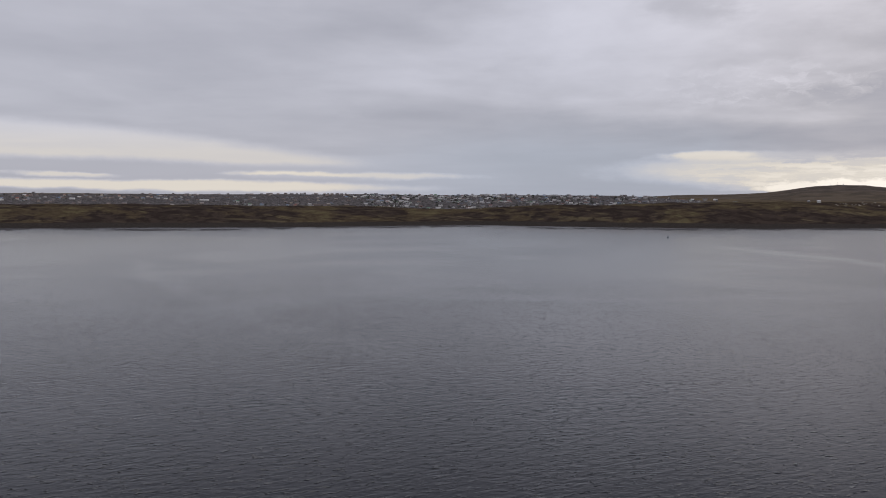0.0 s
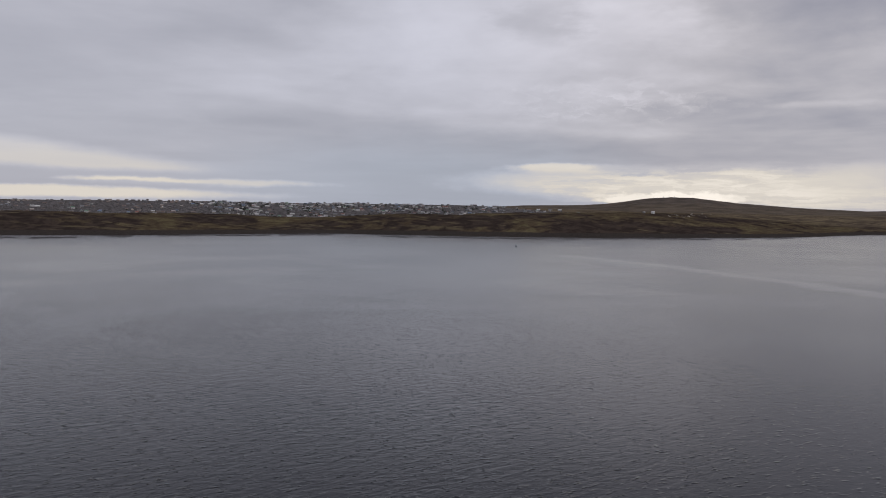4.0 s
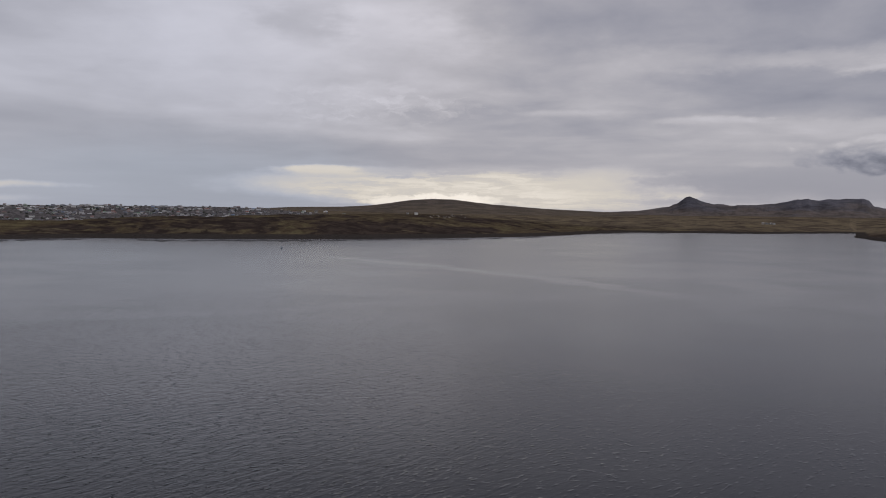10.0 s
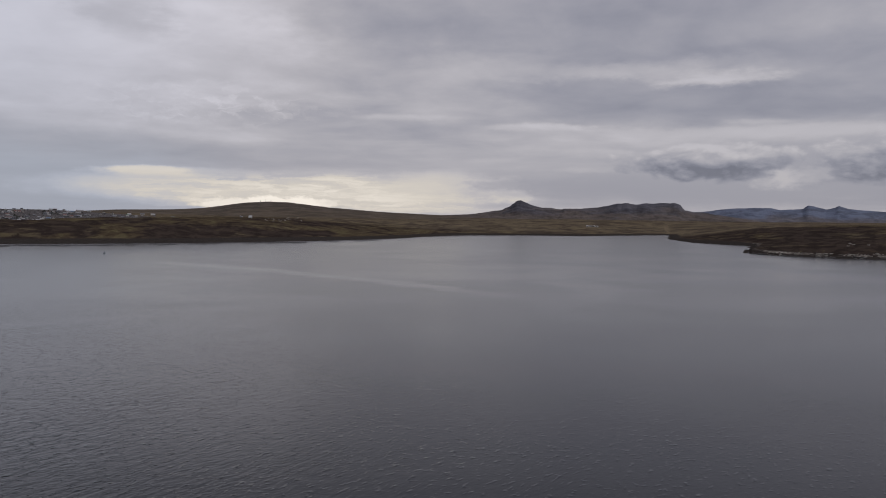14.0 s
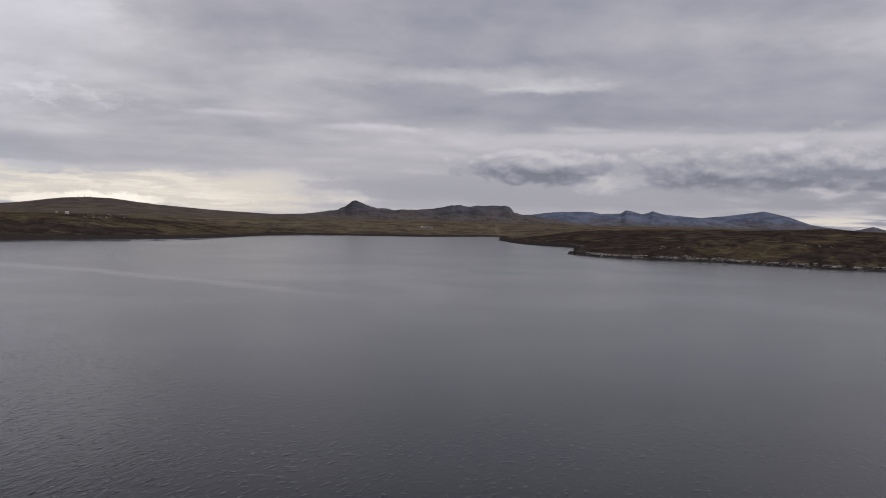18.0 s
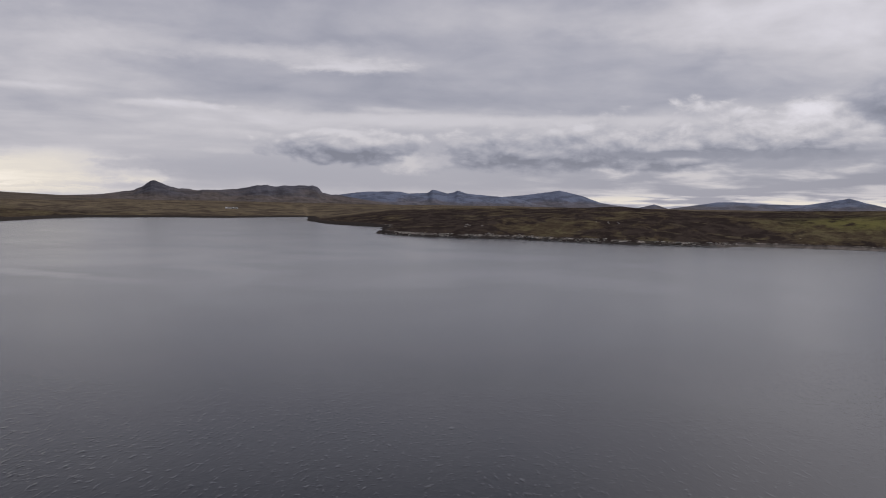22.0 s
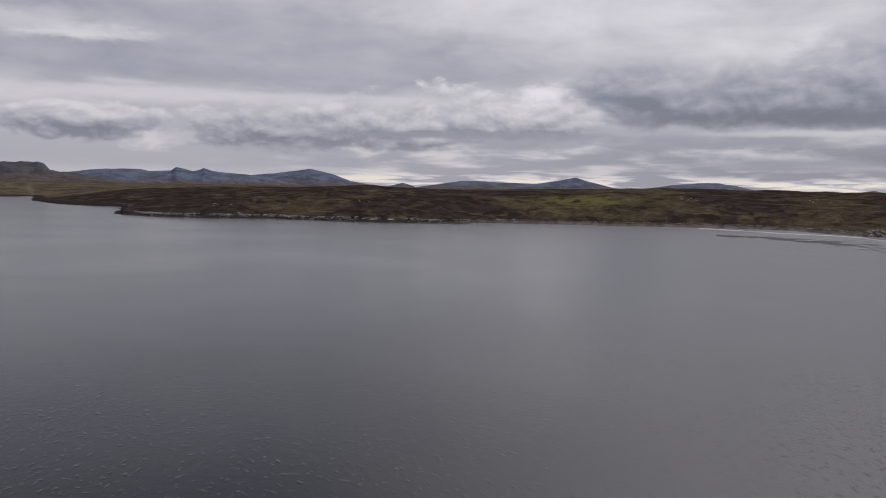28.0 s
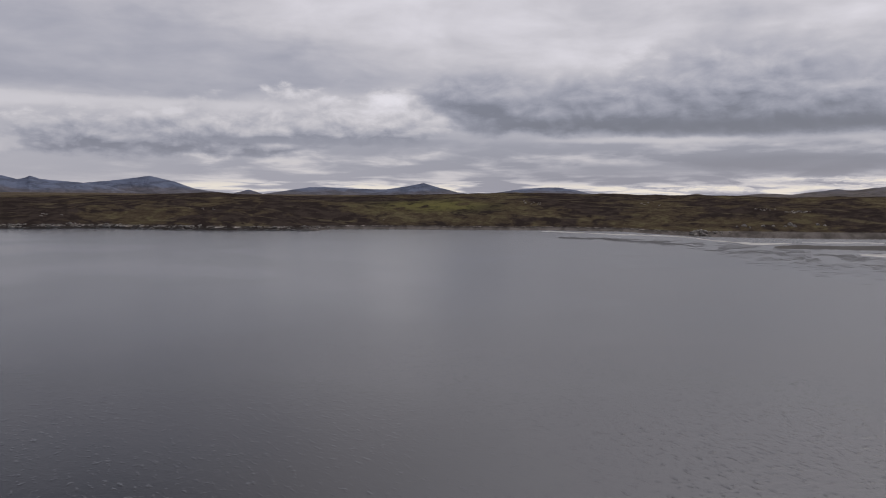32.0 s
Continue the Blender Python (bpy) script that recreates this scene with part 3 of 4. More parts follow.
CREST = [(-180, 25), (-33, 24.5), (-16, 24.5), (-8, 22), (-3, 22), (3, 31), (10, 37), (22, 37), (30, 33), (40, 30), (47, 20), (47.3, 3), (49, 12.5), (51, 25), (53, 32), (58, 36.5), (62, 38.8), (69.5, 43), (75.4, 37), (80, 42), (85, 49), (94, 49), (103, 47), (112, 46), (130, 40), (180, 25)]
CREST_IN = [(-180, 350), (0, 360), (20, 500), (35, 700), (47, 500), (49, 260), (60, 480), (75, 650), (85, 850), (112, 850), (180, 500)]


def land(x, y):
    """Height of the ground and the metres from the shore."""
    b, r = np.degrees(np.arctan2(x, y)), np.hypot(x, y)
    s = inland(x, y)
    top = np.interp(b, *np.array(CREST, float).T)
    deep = np.interp(b, *np.array(CREST_IN, float).T)
    up = np.clip(s / deep, 0, 1)
    bank = 2.6 * smooth(s, 1, 13)
    near = bank + (top - 2.6) * (1 - (1 - up) ** 1.7)
    near += relief(x, y, 170, 6) * 3.2 * smooth(s, 15, 180) + relief(x + 400, y, 62, 4) * 1.7 * smooth(s, 20, 90)
    sound = smooth(b, 16, 4)
    back = smooth(s, deep + 40, deep + 330)
    z = near * (1 - back) + back * np.where(b < 47, top * (1 - sound) + 4 * sound, top * 0.75)
    # the slope that carries the town, and the moor behind it
    rise = 4 + 50 * smooth(r, 1850, 2900) ** 0.85 * (0.85 + 0.15 * smooth(b, -34, -10))
    z = np.where(s > deep + 40, np.maximum(z, rise * smooth(b, 24, 6) + relief(x, y, 260, 4) * 2), z)
    far = smooth(r, 2700, 3600)
    z = z * (1 - far) + far * (46 + relief(x, y, 700, 4) * 6)
    sea = np.clip(s * 0.06, -3, 0)
    return np.where(s > 0, z, sea), s


def height_at(x, y):
    return float(land(np.array([x]), np.array([y]))[0][0])


def grid_mesh(name, xyz, mat):
    """A sheet of quads over a rows x columns array of points."""
    rows, cols = xyz.shape[:2]
    index = np.arange(rows * cols).reshape(rows, cols)
    quads = np.stack([index[:-1, :-1], index[:-1, 1:], index[1:, 1:], index[1:, :-1]], -1).reshape(-1, 4)
    mesh = bpy.data.meshes.new(name)
    mesh.vertices.add(rows * cols)
    mesh.vertices.foreach_set("co", xyz.reshape(-1).astype(np.float32))
    mesh.loops.add(quads.size)
    mesh.loops.foreach_set("vertex_index", quads.reshape(-1).astype(np.int32))
    mesh.polygons.add(len(quads))
    mesh.polygons.foreach_set("loop_start", np.arange(0, quads.size, 4, dtype=np.int32))
    mesh.update(calc_edges=True)
    mesh.polygons.foreach_set("use_smooth", np.ones(len(quads), bool))
    mesh.materials.append(mat)
    return mesh


def build_ground():
    b = np.concatenate([np.arange(-180, -37, 3), np.arange(-37, 116, 0.1), np.arange(116, 180.1, 3)])
    b[-1] = 180
    r = 430 * 1.0112 ** np.arange(221)
    r = np.minimum(r, 4970)
    bb, rr = np.meshgrid(np.radians(b), r)
    x, y = rr * np.sin(bb), rr * np.cos(bb)
    z, s = land(x, y)
    # corners run against the clock as seen from above
    xyz = np.stack([x, y, z], -1)[:, ::-1]
    mesh = grid_mesh("ground", xyz, GROUND)
    deg = np.degrees(bb)
    meadow = np.exp(-(((deg - 83.5) / 3.6) ** 2 + ((rr - 1330) / 95) ** 2)) * 0.75
    rock = smooth(deg, 50, 54) * (1 - 0.15 * smooth(deg, 76, 79))
    urban = smooth(rr, 1750, 1850) * smooth(deg, 15, 10) * smooth(rr, 3000, 2700)
    cover = np.stack([np.clip(s / 100, 0, 1), np.clip(meadow, 0, 1), rock, urban], -1)[:, ::-1]
    layer = mesh.attributes.new("cover", "FLOAT_COLOR", "POINT")
    layer.data.foreach_set("color", cover.reshape(-1).astype(np.float32))
    tagged(new("ground", mesh), "dark brown heath and olive grass sloping down to a rocky shore", "ground", kind="structure")


def build_water():
    ring = np.concatenate([[0.0], np.arange(40, 1400, 30), np.geomspace(1400, 4985, 40)])
    b = np.radians(np.arange(0, 360.1, 1.5))[::-1]
    bb, rr = np.meshgrid(b, ring)
    xyz = np.stack([rr * np.sin(bb), rr * np.cos(bb), np.zeros_like(rr)], -1)
    tagged(new("water", grid_mesh("water", xyz, WATER)), "wide grey bay with small wind ripples under cloud", "sea", kind="structure")


build_water()
build_ground()


# ---- hills and mountains ----


def mountain(name, label, crest, distance, depth, mat, rough=1.0):
    """A ridge: its crest as bearing and height above eye level in degrees, at that distance."""
    bs, es = np.array(crest, float).T
    b = np.arange(bs[0], bs[-1] + 0.01, 0.05)
    across = np.linspace(-1, 1, 61)
    bb, aa = np.meshgrid(b, across)
    swing = relief(bb * 70, np.zeros_like(bb), 240, 3) * 0.12 * depth
    rr = np.minimum(distance + aa * depth + swing * (1 - np.abs(aa)), 4985)
    x, y = rr * np.sin(np.radians(bb)), rr * np.cos(np.radians(bb))
    k = np.ones(3) / 3
    profile = np.interp(b, bs, es)
    profile = np.convolve(np.pad(profile, 1, mode="edge"), k, mode="valid")
    top = EYE + np.tan(np.radians(profile)) * distance
    top = top + relief(b * 70, b * 0, 50, 5) * 2.4 * rough * np.clip((top - 60) / 30, 0, 1)
    # knobs and notches of bare rock along the crest
    teeth = np.abs(relief(b * 74 + 900, b * 0 + 5, 34, 3))
    top = top + (0.45 - teeth) * 2.0 * max(0, rough - 0.5) * np.clip((top - 78) / 25, 0, 1)
    foot = 38.0
    fall = (1 - np.abs(aa)) ** 1.35
    z = foot + (top[None] - foot) * fall - 14 * np.abs(aa) ** 2
    z += relief(x, y, 150, 6) * 16 * rough * np.abs(aa) * (1 - np.abs(aa)) * 2
    z -= np.abs(relief(x + 300, y, 60, 4)) * 4 * rough * smooth(np.abs(aa), 0.03, 0.2) * smooth(np.abs(aa), 1.0, 0.5)
    mesh = grid_mesh(name, np.stack([x, y, z], -1)[:, ::-1], mat)
    return tagged(new(name, mesh), label, "mountain" if "mountain" in name else "hill")


mountain("hill", "rounded brown moorland hill with masts on its top", [(6, .1), (10.4, .36), (13.9, .44), (15.8, .55), (17.3, .75), (18.6, .96), (20.1, 1.08), (21.5, 1.02), (22.6, .89), (24, .72), (27.8, .44), (31.6, .29), (34.5, .1)], 3700, 900, HILL, 0.35)
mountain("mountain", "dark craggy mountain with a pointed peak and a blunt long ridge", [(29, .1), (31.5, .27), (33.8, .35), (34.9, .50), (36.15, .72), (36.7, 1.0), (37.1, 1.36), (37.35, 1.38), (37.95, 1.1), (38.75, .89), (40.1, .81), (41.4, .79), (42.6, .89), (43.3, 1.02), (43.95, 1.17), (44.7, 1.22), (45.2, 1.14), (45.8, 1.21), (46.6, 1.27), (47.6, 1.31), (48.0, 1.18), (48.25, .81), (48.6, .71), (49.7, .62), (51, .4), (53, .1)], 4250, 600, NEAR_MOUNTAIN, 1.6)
mountain("mountain", "hazy blue-grey far mountain with two sharp rock summits", [(47, .3), (49.4, .68), (50.2, .82), (51.3, .94), (53.6, .98), (54.1, .87), (55.45, .93), (55.75, 1.16), (56.1, 1.1), (56.8, .9), (57.3, 1.02), (57.52, 1.14), (58.05, .96), (59.2, .83), (60.9, .7), (63, .4), (65, .1)], 4600, 360, FAR_MOUNTAIN, 0.7)
mountain("mountain", "hazy blue-grey broad mountain with one long sloping shoulder", [(56, .2), (60, .66), (62, .88), (64.5, 1.23), (65.1, 1.1), (66.1, .86), (67.3, .45), (68.2, .3), (70, .1)], 4680, 290, FAR_MOUNTAIN, 0.7)
mountain("mountain", "tiny mountain top on the horizon, pale blue with haze", [(69.6, .1), (70.8, .42), (71.8, .1)], 4800, 170, FAR_MOUNTAIN, 0.3)
mountain("mountain", "hazy blue-grey far mountain with a low back and a cone-shaped summit", [(71.5, .1), (73.5, .4), (74.8, .61), (76.5, .62), (78, .53), (80, .5), (81.4, .72), (82.6, .99), (83.5, .72), (85, .35), (87, .1)], 4700, 270, FAR_MOUNTAIN, 0.7)
mountain("mountain", "hazy blue-grey low rounded far mountain", [(86.5, .1), (87.7, .36), (89.2, .6), (91, .72), (91.9, .74), (93.1, .55), (95, .1)], 4600, 360, FAR_MOUNTAIN, 0.7)
mountain("hill", "small dark hilltop on the moor skyline", [(99, .1), (101, .38), (102.5, .1)], 3900, 300, HILL, 0.5)
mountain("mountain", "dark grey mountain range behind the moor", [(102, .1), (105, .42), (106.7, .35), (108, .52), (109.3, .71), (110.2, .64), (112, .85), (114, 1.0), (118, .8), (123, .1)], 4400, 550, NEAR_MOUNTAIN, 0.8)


# ---- making things ----


def part(name, bm, mat, parent=None, label=""):
    """Links a bmesh as one object, under a thing or a part."""
    mesh = bpy.data.meshes.new(name)
    bm.to_mesh(mesh)
    bm.free()
    mesh.materials.append(mat)
    ob = new(name, mesh)
    ob.parent = parent
    if label:
        ob["label"] = label
    return ob


def box(bm, x0, y0, z0, x1, y1, z1):
    v = [bm.verts.new(c) for c in ((x0, y0, z0), (x1, y0, z0), (x1, y1, z0), (x0, y1, z0), (x0, y0, z1), (x1, y0, z1), (x1, y1, z1), (x0, y1, z1))]
    for f in ((3, 2, 1, 0), (4, 5, 6, 7), (0, 1, 5, 4), (1, 2, 6, 5), (2, 3, 7, 6), (3, 0, 4, 7)):
        bm.faces.new([v[i] for i in f])
    return bm


def prism(bm, outline, x0, x1):
    """An outline in y and z, drawn out along x."""
    a = [bm.verts.new((x0, y, z)) for y, z in outline]
    b = [bm.verts.new((x1, y, z)) for y, z in outline]
    bm.faces.new(a)
    bm.faces.new(b[::-1])
    for i in range(len(outline)):
        j = (i + 1) % len(outline)
        bm.faces.new((a[j], a[i], b[i], b[j]))
    return bm


def lathe(bm, profile, sides=12):
    """A round body from radius and height pairs."""
    rings = []
    for r, z in profile:
        rings.append([bm.verts.new((r * math.cos(2 * math.pi * k / sides), r * math.sin(2 * math.pi * k / sides), z)) for k in range(sides)])
    for lo, hi in zip(rings, rings[1:]):
        for k in range(sides):
            bm.faces.new((lo[k], lo[(k + 1) % sides], hi[(k + 1) % sides], hi[k]))
    bm.faces.new(rings[0][::-1])
    bm.faces.new(rings[-1])
    return bm


def spot(bearing, r):
    return r * math.sin(radians(bearing)), r * math.cos(radians(bearing))


def on_slope(bearing, rise, lo=850, hi=3600):
    """Where a line from the eye at that bearing and rise first meets the ground."""
    r = np.arange(lo, hi, 4.0)
    x, y = r * math.sin(radians(bearing)), r * math.cos(radians(bearing))
    z = land(x, y)[0]
    hit = np.nonzero(z >= EYE + r * math.tan(radians(rise)))[0]
    k = hit[0] if len(hit) else np.argmax(z - r * math.tan(radians(rise)))
    return float(x[k]), float(y[k]), float(z[k])


PLASTER = [painted("white_boards", (0.43, 0.42, 0.415)), painted("cream_boards", (0.30, 0.27, 0.23)), painted("grey_boards", (0.17, 0.165, 0.17)), painted("pale_green_boards", (0.19, 0.21, 0.20))]
ROOFS = [painted("red_iron", (0.15, 0.06, 0.05), 0.5), painted("slate_grey_iron", (0.11, 0.115, 0.13), 0.55), painted("green_iron", (0.07, 0.13, 0.09), 0.5), painted("white_iron", (0.46, 0.46, 0.47), 0.5), painted("blue_iron", (0.10, 0.14, 0.22), 0.5), painted("rust_iron", (0.095, 0.065, 0.055), 0.7)]
PANE, m_n, m_s = material("window_glass", 0.08)
m_s.inputs["Base Color"].default_value = (0.03, 0.035, 0.04, 1)
BRICK = painted("chimney_brick", (0.25, 0.13, 0.09), 0.9)
DOOR = painted("door_paint", (0.10, 0.13, 0.16), 0.5)


def house(width, deep, tall, pitch, wall, roof, label, chimney=True):
    """A gabled house of corrugated iron and boards, its front towards -y."""
    ob = new("house")
    x, y = width / 2, deep / 2
    part("wall", prism(bmesh.new(), [(-y, -1.2), (y, -1.2), (y, tall), (0, tall + pitch), (-y, tall)], -x, x), wall, ob)
    over, thick = 0.35, 0.16
    k = pitch / y
    for side in (-1, 1):
        edge = y + over
        outline = [(0, tall + pitch + 0.02), (side * edge, tall - over * k + 0.02), (side * edge, tall - over * k + thick + 0.02), (0, tall + pitch + thick + 0.06)]
        part("roof", prism(bmesh.new(), outline if side < 0 else outline[::-1], -x - over, x + over), roof, ob)
    for cx in (-0.55 * x, 0.5 * x):
        pane = part("window", box(bmesh.new(), cx - 0.65, -y - 0.06, 1.0, cx + 0.65, -y + 0.05, 2.2), PANE, ob)
    part("door", box(bmesh.new(), -0.45, -y - 0.07, 0.0, 0.45, -y + 0.05, 2.0), DOOR, ob)
    if chimney:
        part("chimney", box(bmesh.new(), 0.55 * x, -0.35, tall + pitch - 0.6, 0.55 * x + 0.7, 0.35, tall + pitch + 1.0), BRICK, ob)
    return tagged(ob, label, "house", "houses of the town")


def far_house(verts, faces, tones, x, y, z, turn, width, deep, tall, pitch):
    """Adds a plain gabled house to a growing mesh: walls and two roof slabs."""
    c, s = math.cos(turn), math.sin(turn)

    def add(points, quads, tone):
        base = len(verts)
        verts.extend((x + px * c - py * s, y + px * s + py * c, z + pz) for px, py, pz in points)
        faces.extend(tuple(base + i for i in q) for q in quads)
        tones.extend([tone] * len(quads))

    a, b = width / 2, deep / 2
    add([(-a, -b, -2), (a, -b, -2), (a, b, -2), (-a, b, -2), (-a, -b, tall), (a, -b, tall), (a, b, tall), (-a, b, tall), (-a, 0, tall + pitch), (a, 0, tall + pitch)],
        [(0, 1, 5, 4), (1, 2, 6, 9, 5), (2, 3, 7, 6), (3, 0, 4, 8, 7)], 0)
    o, h = 0.4, 0.2
    for sgn in (-1, 1):
        add([(-a - o, 0, tall + pitch + h), (a + o, 0, tall + pitch + h), (a + o, sgn * (b + o), tall - 0.2 + h), (-a - o, sgn * (b + o), tall - 0.2 + h),
             (-a - o, 0, tall + pitch), (a + o, 0, tall + pitch), (a + o, sgn * (b + o), tall - 0.2), (-a - o, sgn * (b + o), tall - 0.2)],
            [(0, 1, 2, 3), (7, 6, 5, 4), (3, 2, 6, 7), (0, 3, 7, 4), (1, 5, 6, 2)], 1)


def island_mix(name, colours, rough):
    m, n, shader = material(name, rough)
    own = n.node("ShaderNodeNewGeometry").outputs["Random Per Island"]
    ramp = n.node("ShaderNodeValToRGB")
    ramp.color_ramp.interpolation = "CONSTANT"
    while len(ramp.color_ramp.elements) < len(colours):
        ramp.color_ramp.elements.new(0.5)
    for k, c in enumerate(colours):
        ramp.color_ramp.elements[k].position = k / len(colours)
        ramp.color_ramp.elements[k].color = (*c, 1)
    n.put(ramp.inputs[0], own)
    at = n.node("ShaderNodeTexCoord").outputs["Object"]
    n.put(shader.inputs["Base Color"], n.mix(n.math("MULTIPLY", n.noise(at, 0.8, 4), 0.5), ramp.outputs[0], (0.08, 0.075, 0.07)))
    return m


# ---- the town on the slope ----

rng = random.Random(11)
KINDS = []
for k, (wd, dp, tl, pt, wa, ro, ch, words) in enumerate((
    (11, 8, 2.9, 2.2, 0, 0, True, "white boarded house with a red iron roof"),
    (13, 8, 3.0, 2.0, 0, 1, True, "white boarded house with a grey iron roof"),
    (10, 7, 4.6, 2.3, 0, 2, True, "tall white house with a green iron roof"),
    (14, 9, 3.0, 1.8, 1, 3, False, "low cream bungalow with a pale iron roof"),
    (12, 8, 2.8, 2.2, 2, 5, True, "grey boarded house with a rust-coloured roof"),
    (9, 7, 4.8, 2.4, 1, 0, True, "tall cream house with a red iron roof"),
    (16, 9, 3.4, 1.7, 0, 3, False, "long white house with a pale iron roof"),
    (12, 8, 3.0, 2.1, 3, 4, True, "pale green house with a blue iron roof"),
    (11, 8, 2.8, 2.4, 2, 1, True, "grey house with a slate-grey iron roof"),
)):
    KINDS.append((house(wd, dp, tl, pt, PLASTER[wa], ROOFS[ro], words, ch), wd, dp, tl, pt))

sites = []
bearings = np.arange(-36, 15, 0.5)
look_r = np.arange(1150, 1800, 12.0)
lx, ly = look_r[None] * np.sin(np.radians(bearings))[:, None], look_r[None] * np.cos(np.radians(bearings))[:, None]
hidden = ((land(lx, ly)[0] - EYE) / look_r[None]).max(1)
for row in range(26):
    street = 1880 + row * 40
    b = -35.0
    while b < 14.0:
        b += math.degrees(rng.uniform(10, 17) / street)
        busy = np.interp(b, [-35, -30, -14, -10, 3, 8, 10, 13.5], [0.22, 0.32, 0.30, 0.62, 0.70, 0.5, 0.3, 0.2])
        busy *= 0.35 if street > 2740 else 1.0
        quarter = lattice(np.array([b * 0.9]), np.array([street / 70]))[0]
        if b > 8.5 and street < 2350 or b < -10 and street < 2130 + 25 * math.sin(b) or rng.random() > busy * (0.1 + 1.7 * quarter ** 1.5):
            continue
        sites.append((b, street + rng.uniform(-22, 22)))
sites = np.array(sites)
sx, sy = sites[:, 1] * np.sin(np.radians(sites[:, 0])), sites[:, 1] * np.cos(np.radians(sites[:, 0]))
sz = land(sx, sy)[0]
clear_of = (sz + 6 - EYE) / sites[:, 1] > np.interp(sites[:, 0], bearings, hidden) + 0.0006
used, FAR = 0, {False: ([], [], []), True: ([], [], [])}
for i in np.nonzero(clear_of)[0]:
    size = rng.uniform(0.62, 0.86)
    turn = -radians(sites[i, 0]) + rng.choice((0, 0, 0, math.pi / 2)) + rng.uniform(-0.2, 0.2)
    dull = sites[i, 0] < -11 and rng.random() < 0.75
    kind = KINDS[rng.choice((4, 8, 4, 8, 5, 7, 3))] if dull else KINDS[rng.choice((0, 1, 1, 2, 3, 6, 6, 8, 8, 7, 4, 8))]
    if used < 295 and rng.random() < 0.4:
        at = Matrix.Translation((sx[i], sy[i], sz[i])) @ Matrix.Rotation(turn, 4, "Z") @ Matrix.Scale(size, 4)
        if used < len(KINDS):
            KINDS[used][0].matrix_world = at
        else:
            copy_thing(kind[0], at).matrix_world = at
        used += 1
    else:
        far_house(*FAR[sites[i, 0] < -11], sx[i], sy[i], sz[i], turn, kind[1] * size, kind[2] * size, kind[3] * size, kind[4] * size)


def far_houses(label, verts, faces, tones, boards, iron):
    mesh = bpy.data.meshes.new("far_houses")
    mesh.from_pydata(verts, [], faces)
    mesh.materials.append(boards)
    mesh.materials.append(iron)
    mesh.polygons.foreach_set("material_index", np.array(tones, np.int32))
    tagged(new("far_houses", mesh), label, "houses", kind="stuff")


far_houses("many small white and grey-roofed houses on the far slope", *FAR[False],
           island_mix("far_boards", [(0.50, 0.49, 0.48), (0.18, 0.175, 0.18), (0.30, 0.28, 0.26), (0.10, 0.10, 0.11)], 0.8),
           island_mix("far_iron", [(0.12, 0.06, 0.052), (0.10, 0.105, 0.12), (0.40, 0.40, 0.42), (0.05, 0.065, 0.055), (0.07, 0.08, 0.11), (0.05, 0.05, 0.06), (0.30, 0.30, 0.32)], 0.5))
far_houses("scattered low houses in dull pink and grey on the far slope", *FAR[True],
           island_mix("far_dull_boards", [(0.26, 0.21, 0.19), (0.15, 0.135, 0.135), (0.20, 0.165, 0.15), (0.10, 0.09, 0.092)], 0.8),
           island_mix("far_dull_iron", [(0.16, 0.115, 0.105), (0.10, 0.095, 0.105), (0.30, 0.265, 0.25), (0.065, 0.058, 0.062), (0.13, 0.095, 0.085)], 0.5))


# ---- trees among the houses ----

BARK = painted("bark", (0.09, 0.065, 0.045), 0.95)


def leaf_material():
    m, n, shader = material("dark_conifer", 0.9)
    at = n.node("ShaderNodeTexCoord").outputs["Object"]
    own = n.node("ShaderNodeObjectInfo").outputs["Random"]
    isle = n.node("ShaderNodeNewGeometry").outputs["Random Per Island"]
    c = n.mix(n.noise(at, 0.9, 4), (0.016, 0.019, 0.017), (0.034, 0.040, 0.027))
    c = n.mix(n.math("MULTIPLY", isle, 0.5), c, (0.036, 0.040, 0.022))
    n.put(shader.inputs["Base Color"], n.mix(n.math("MULTIPLY", own, 0.4), c, (0.018, 0.022, 0.020)))
    return m


LEAF = leaf_material()


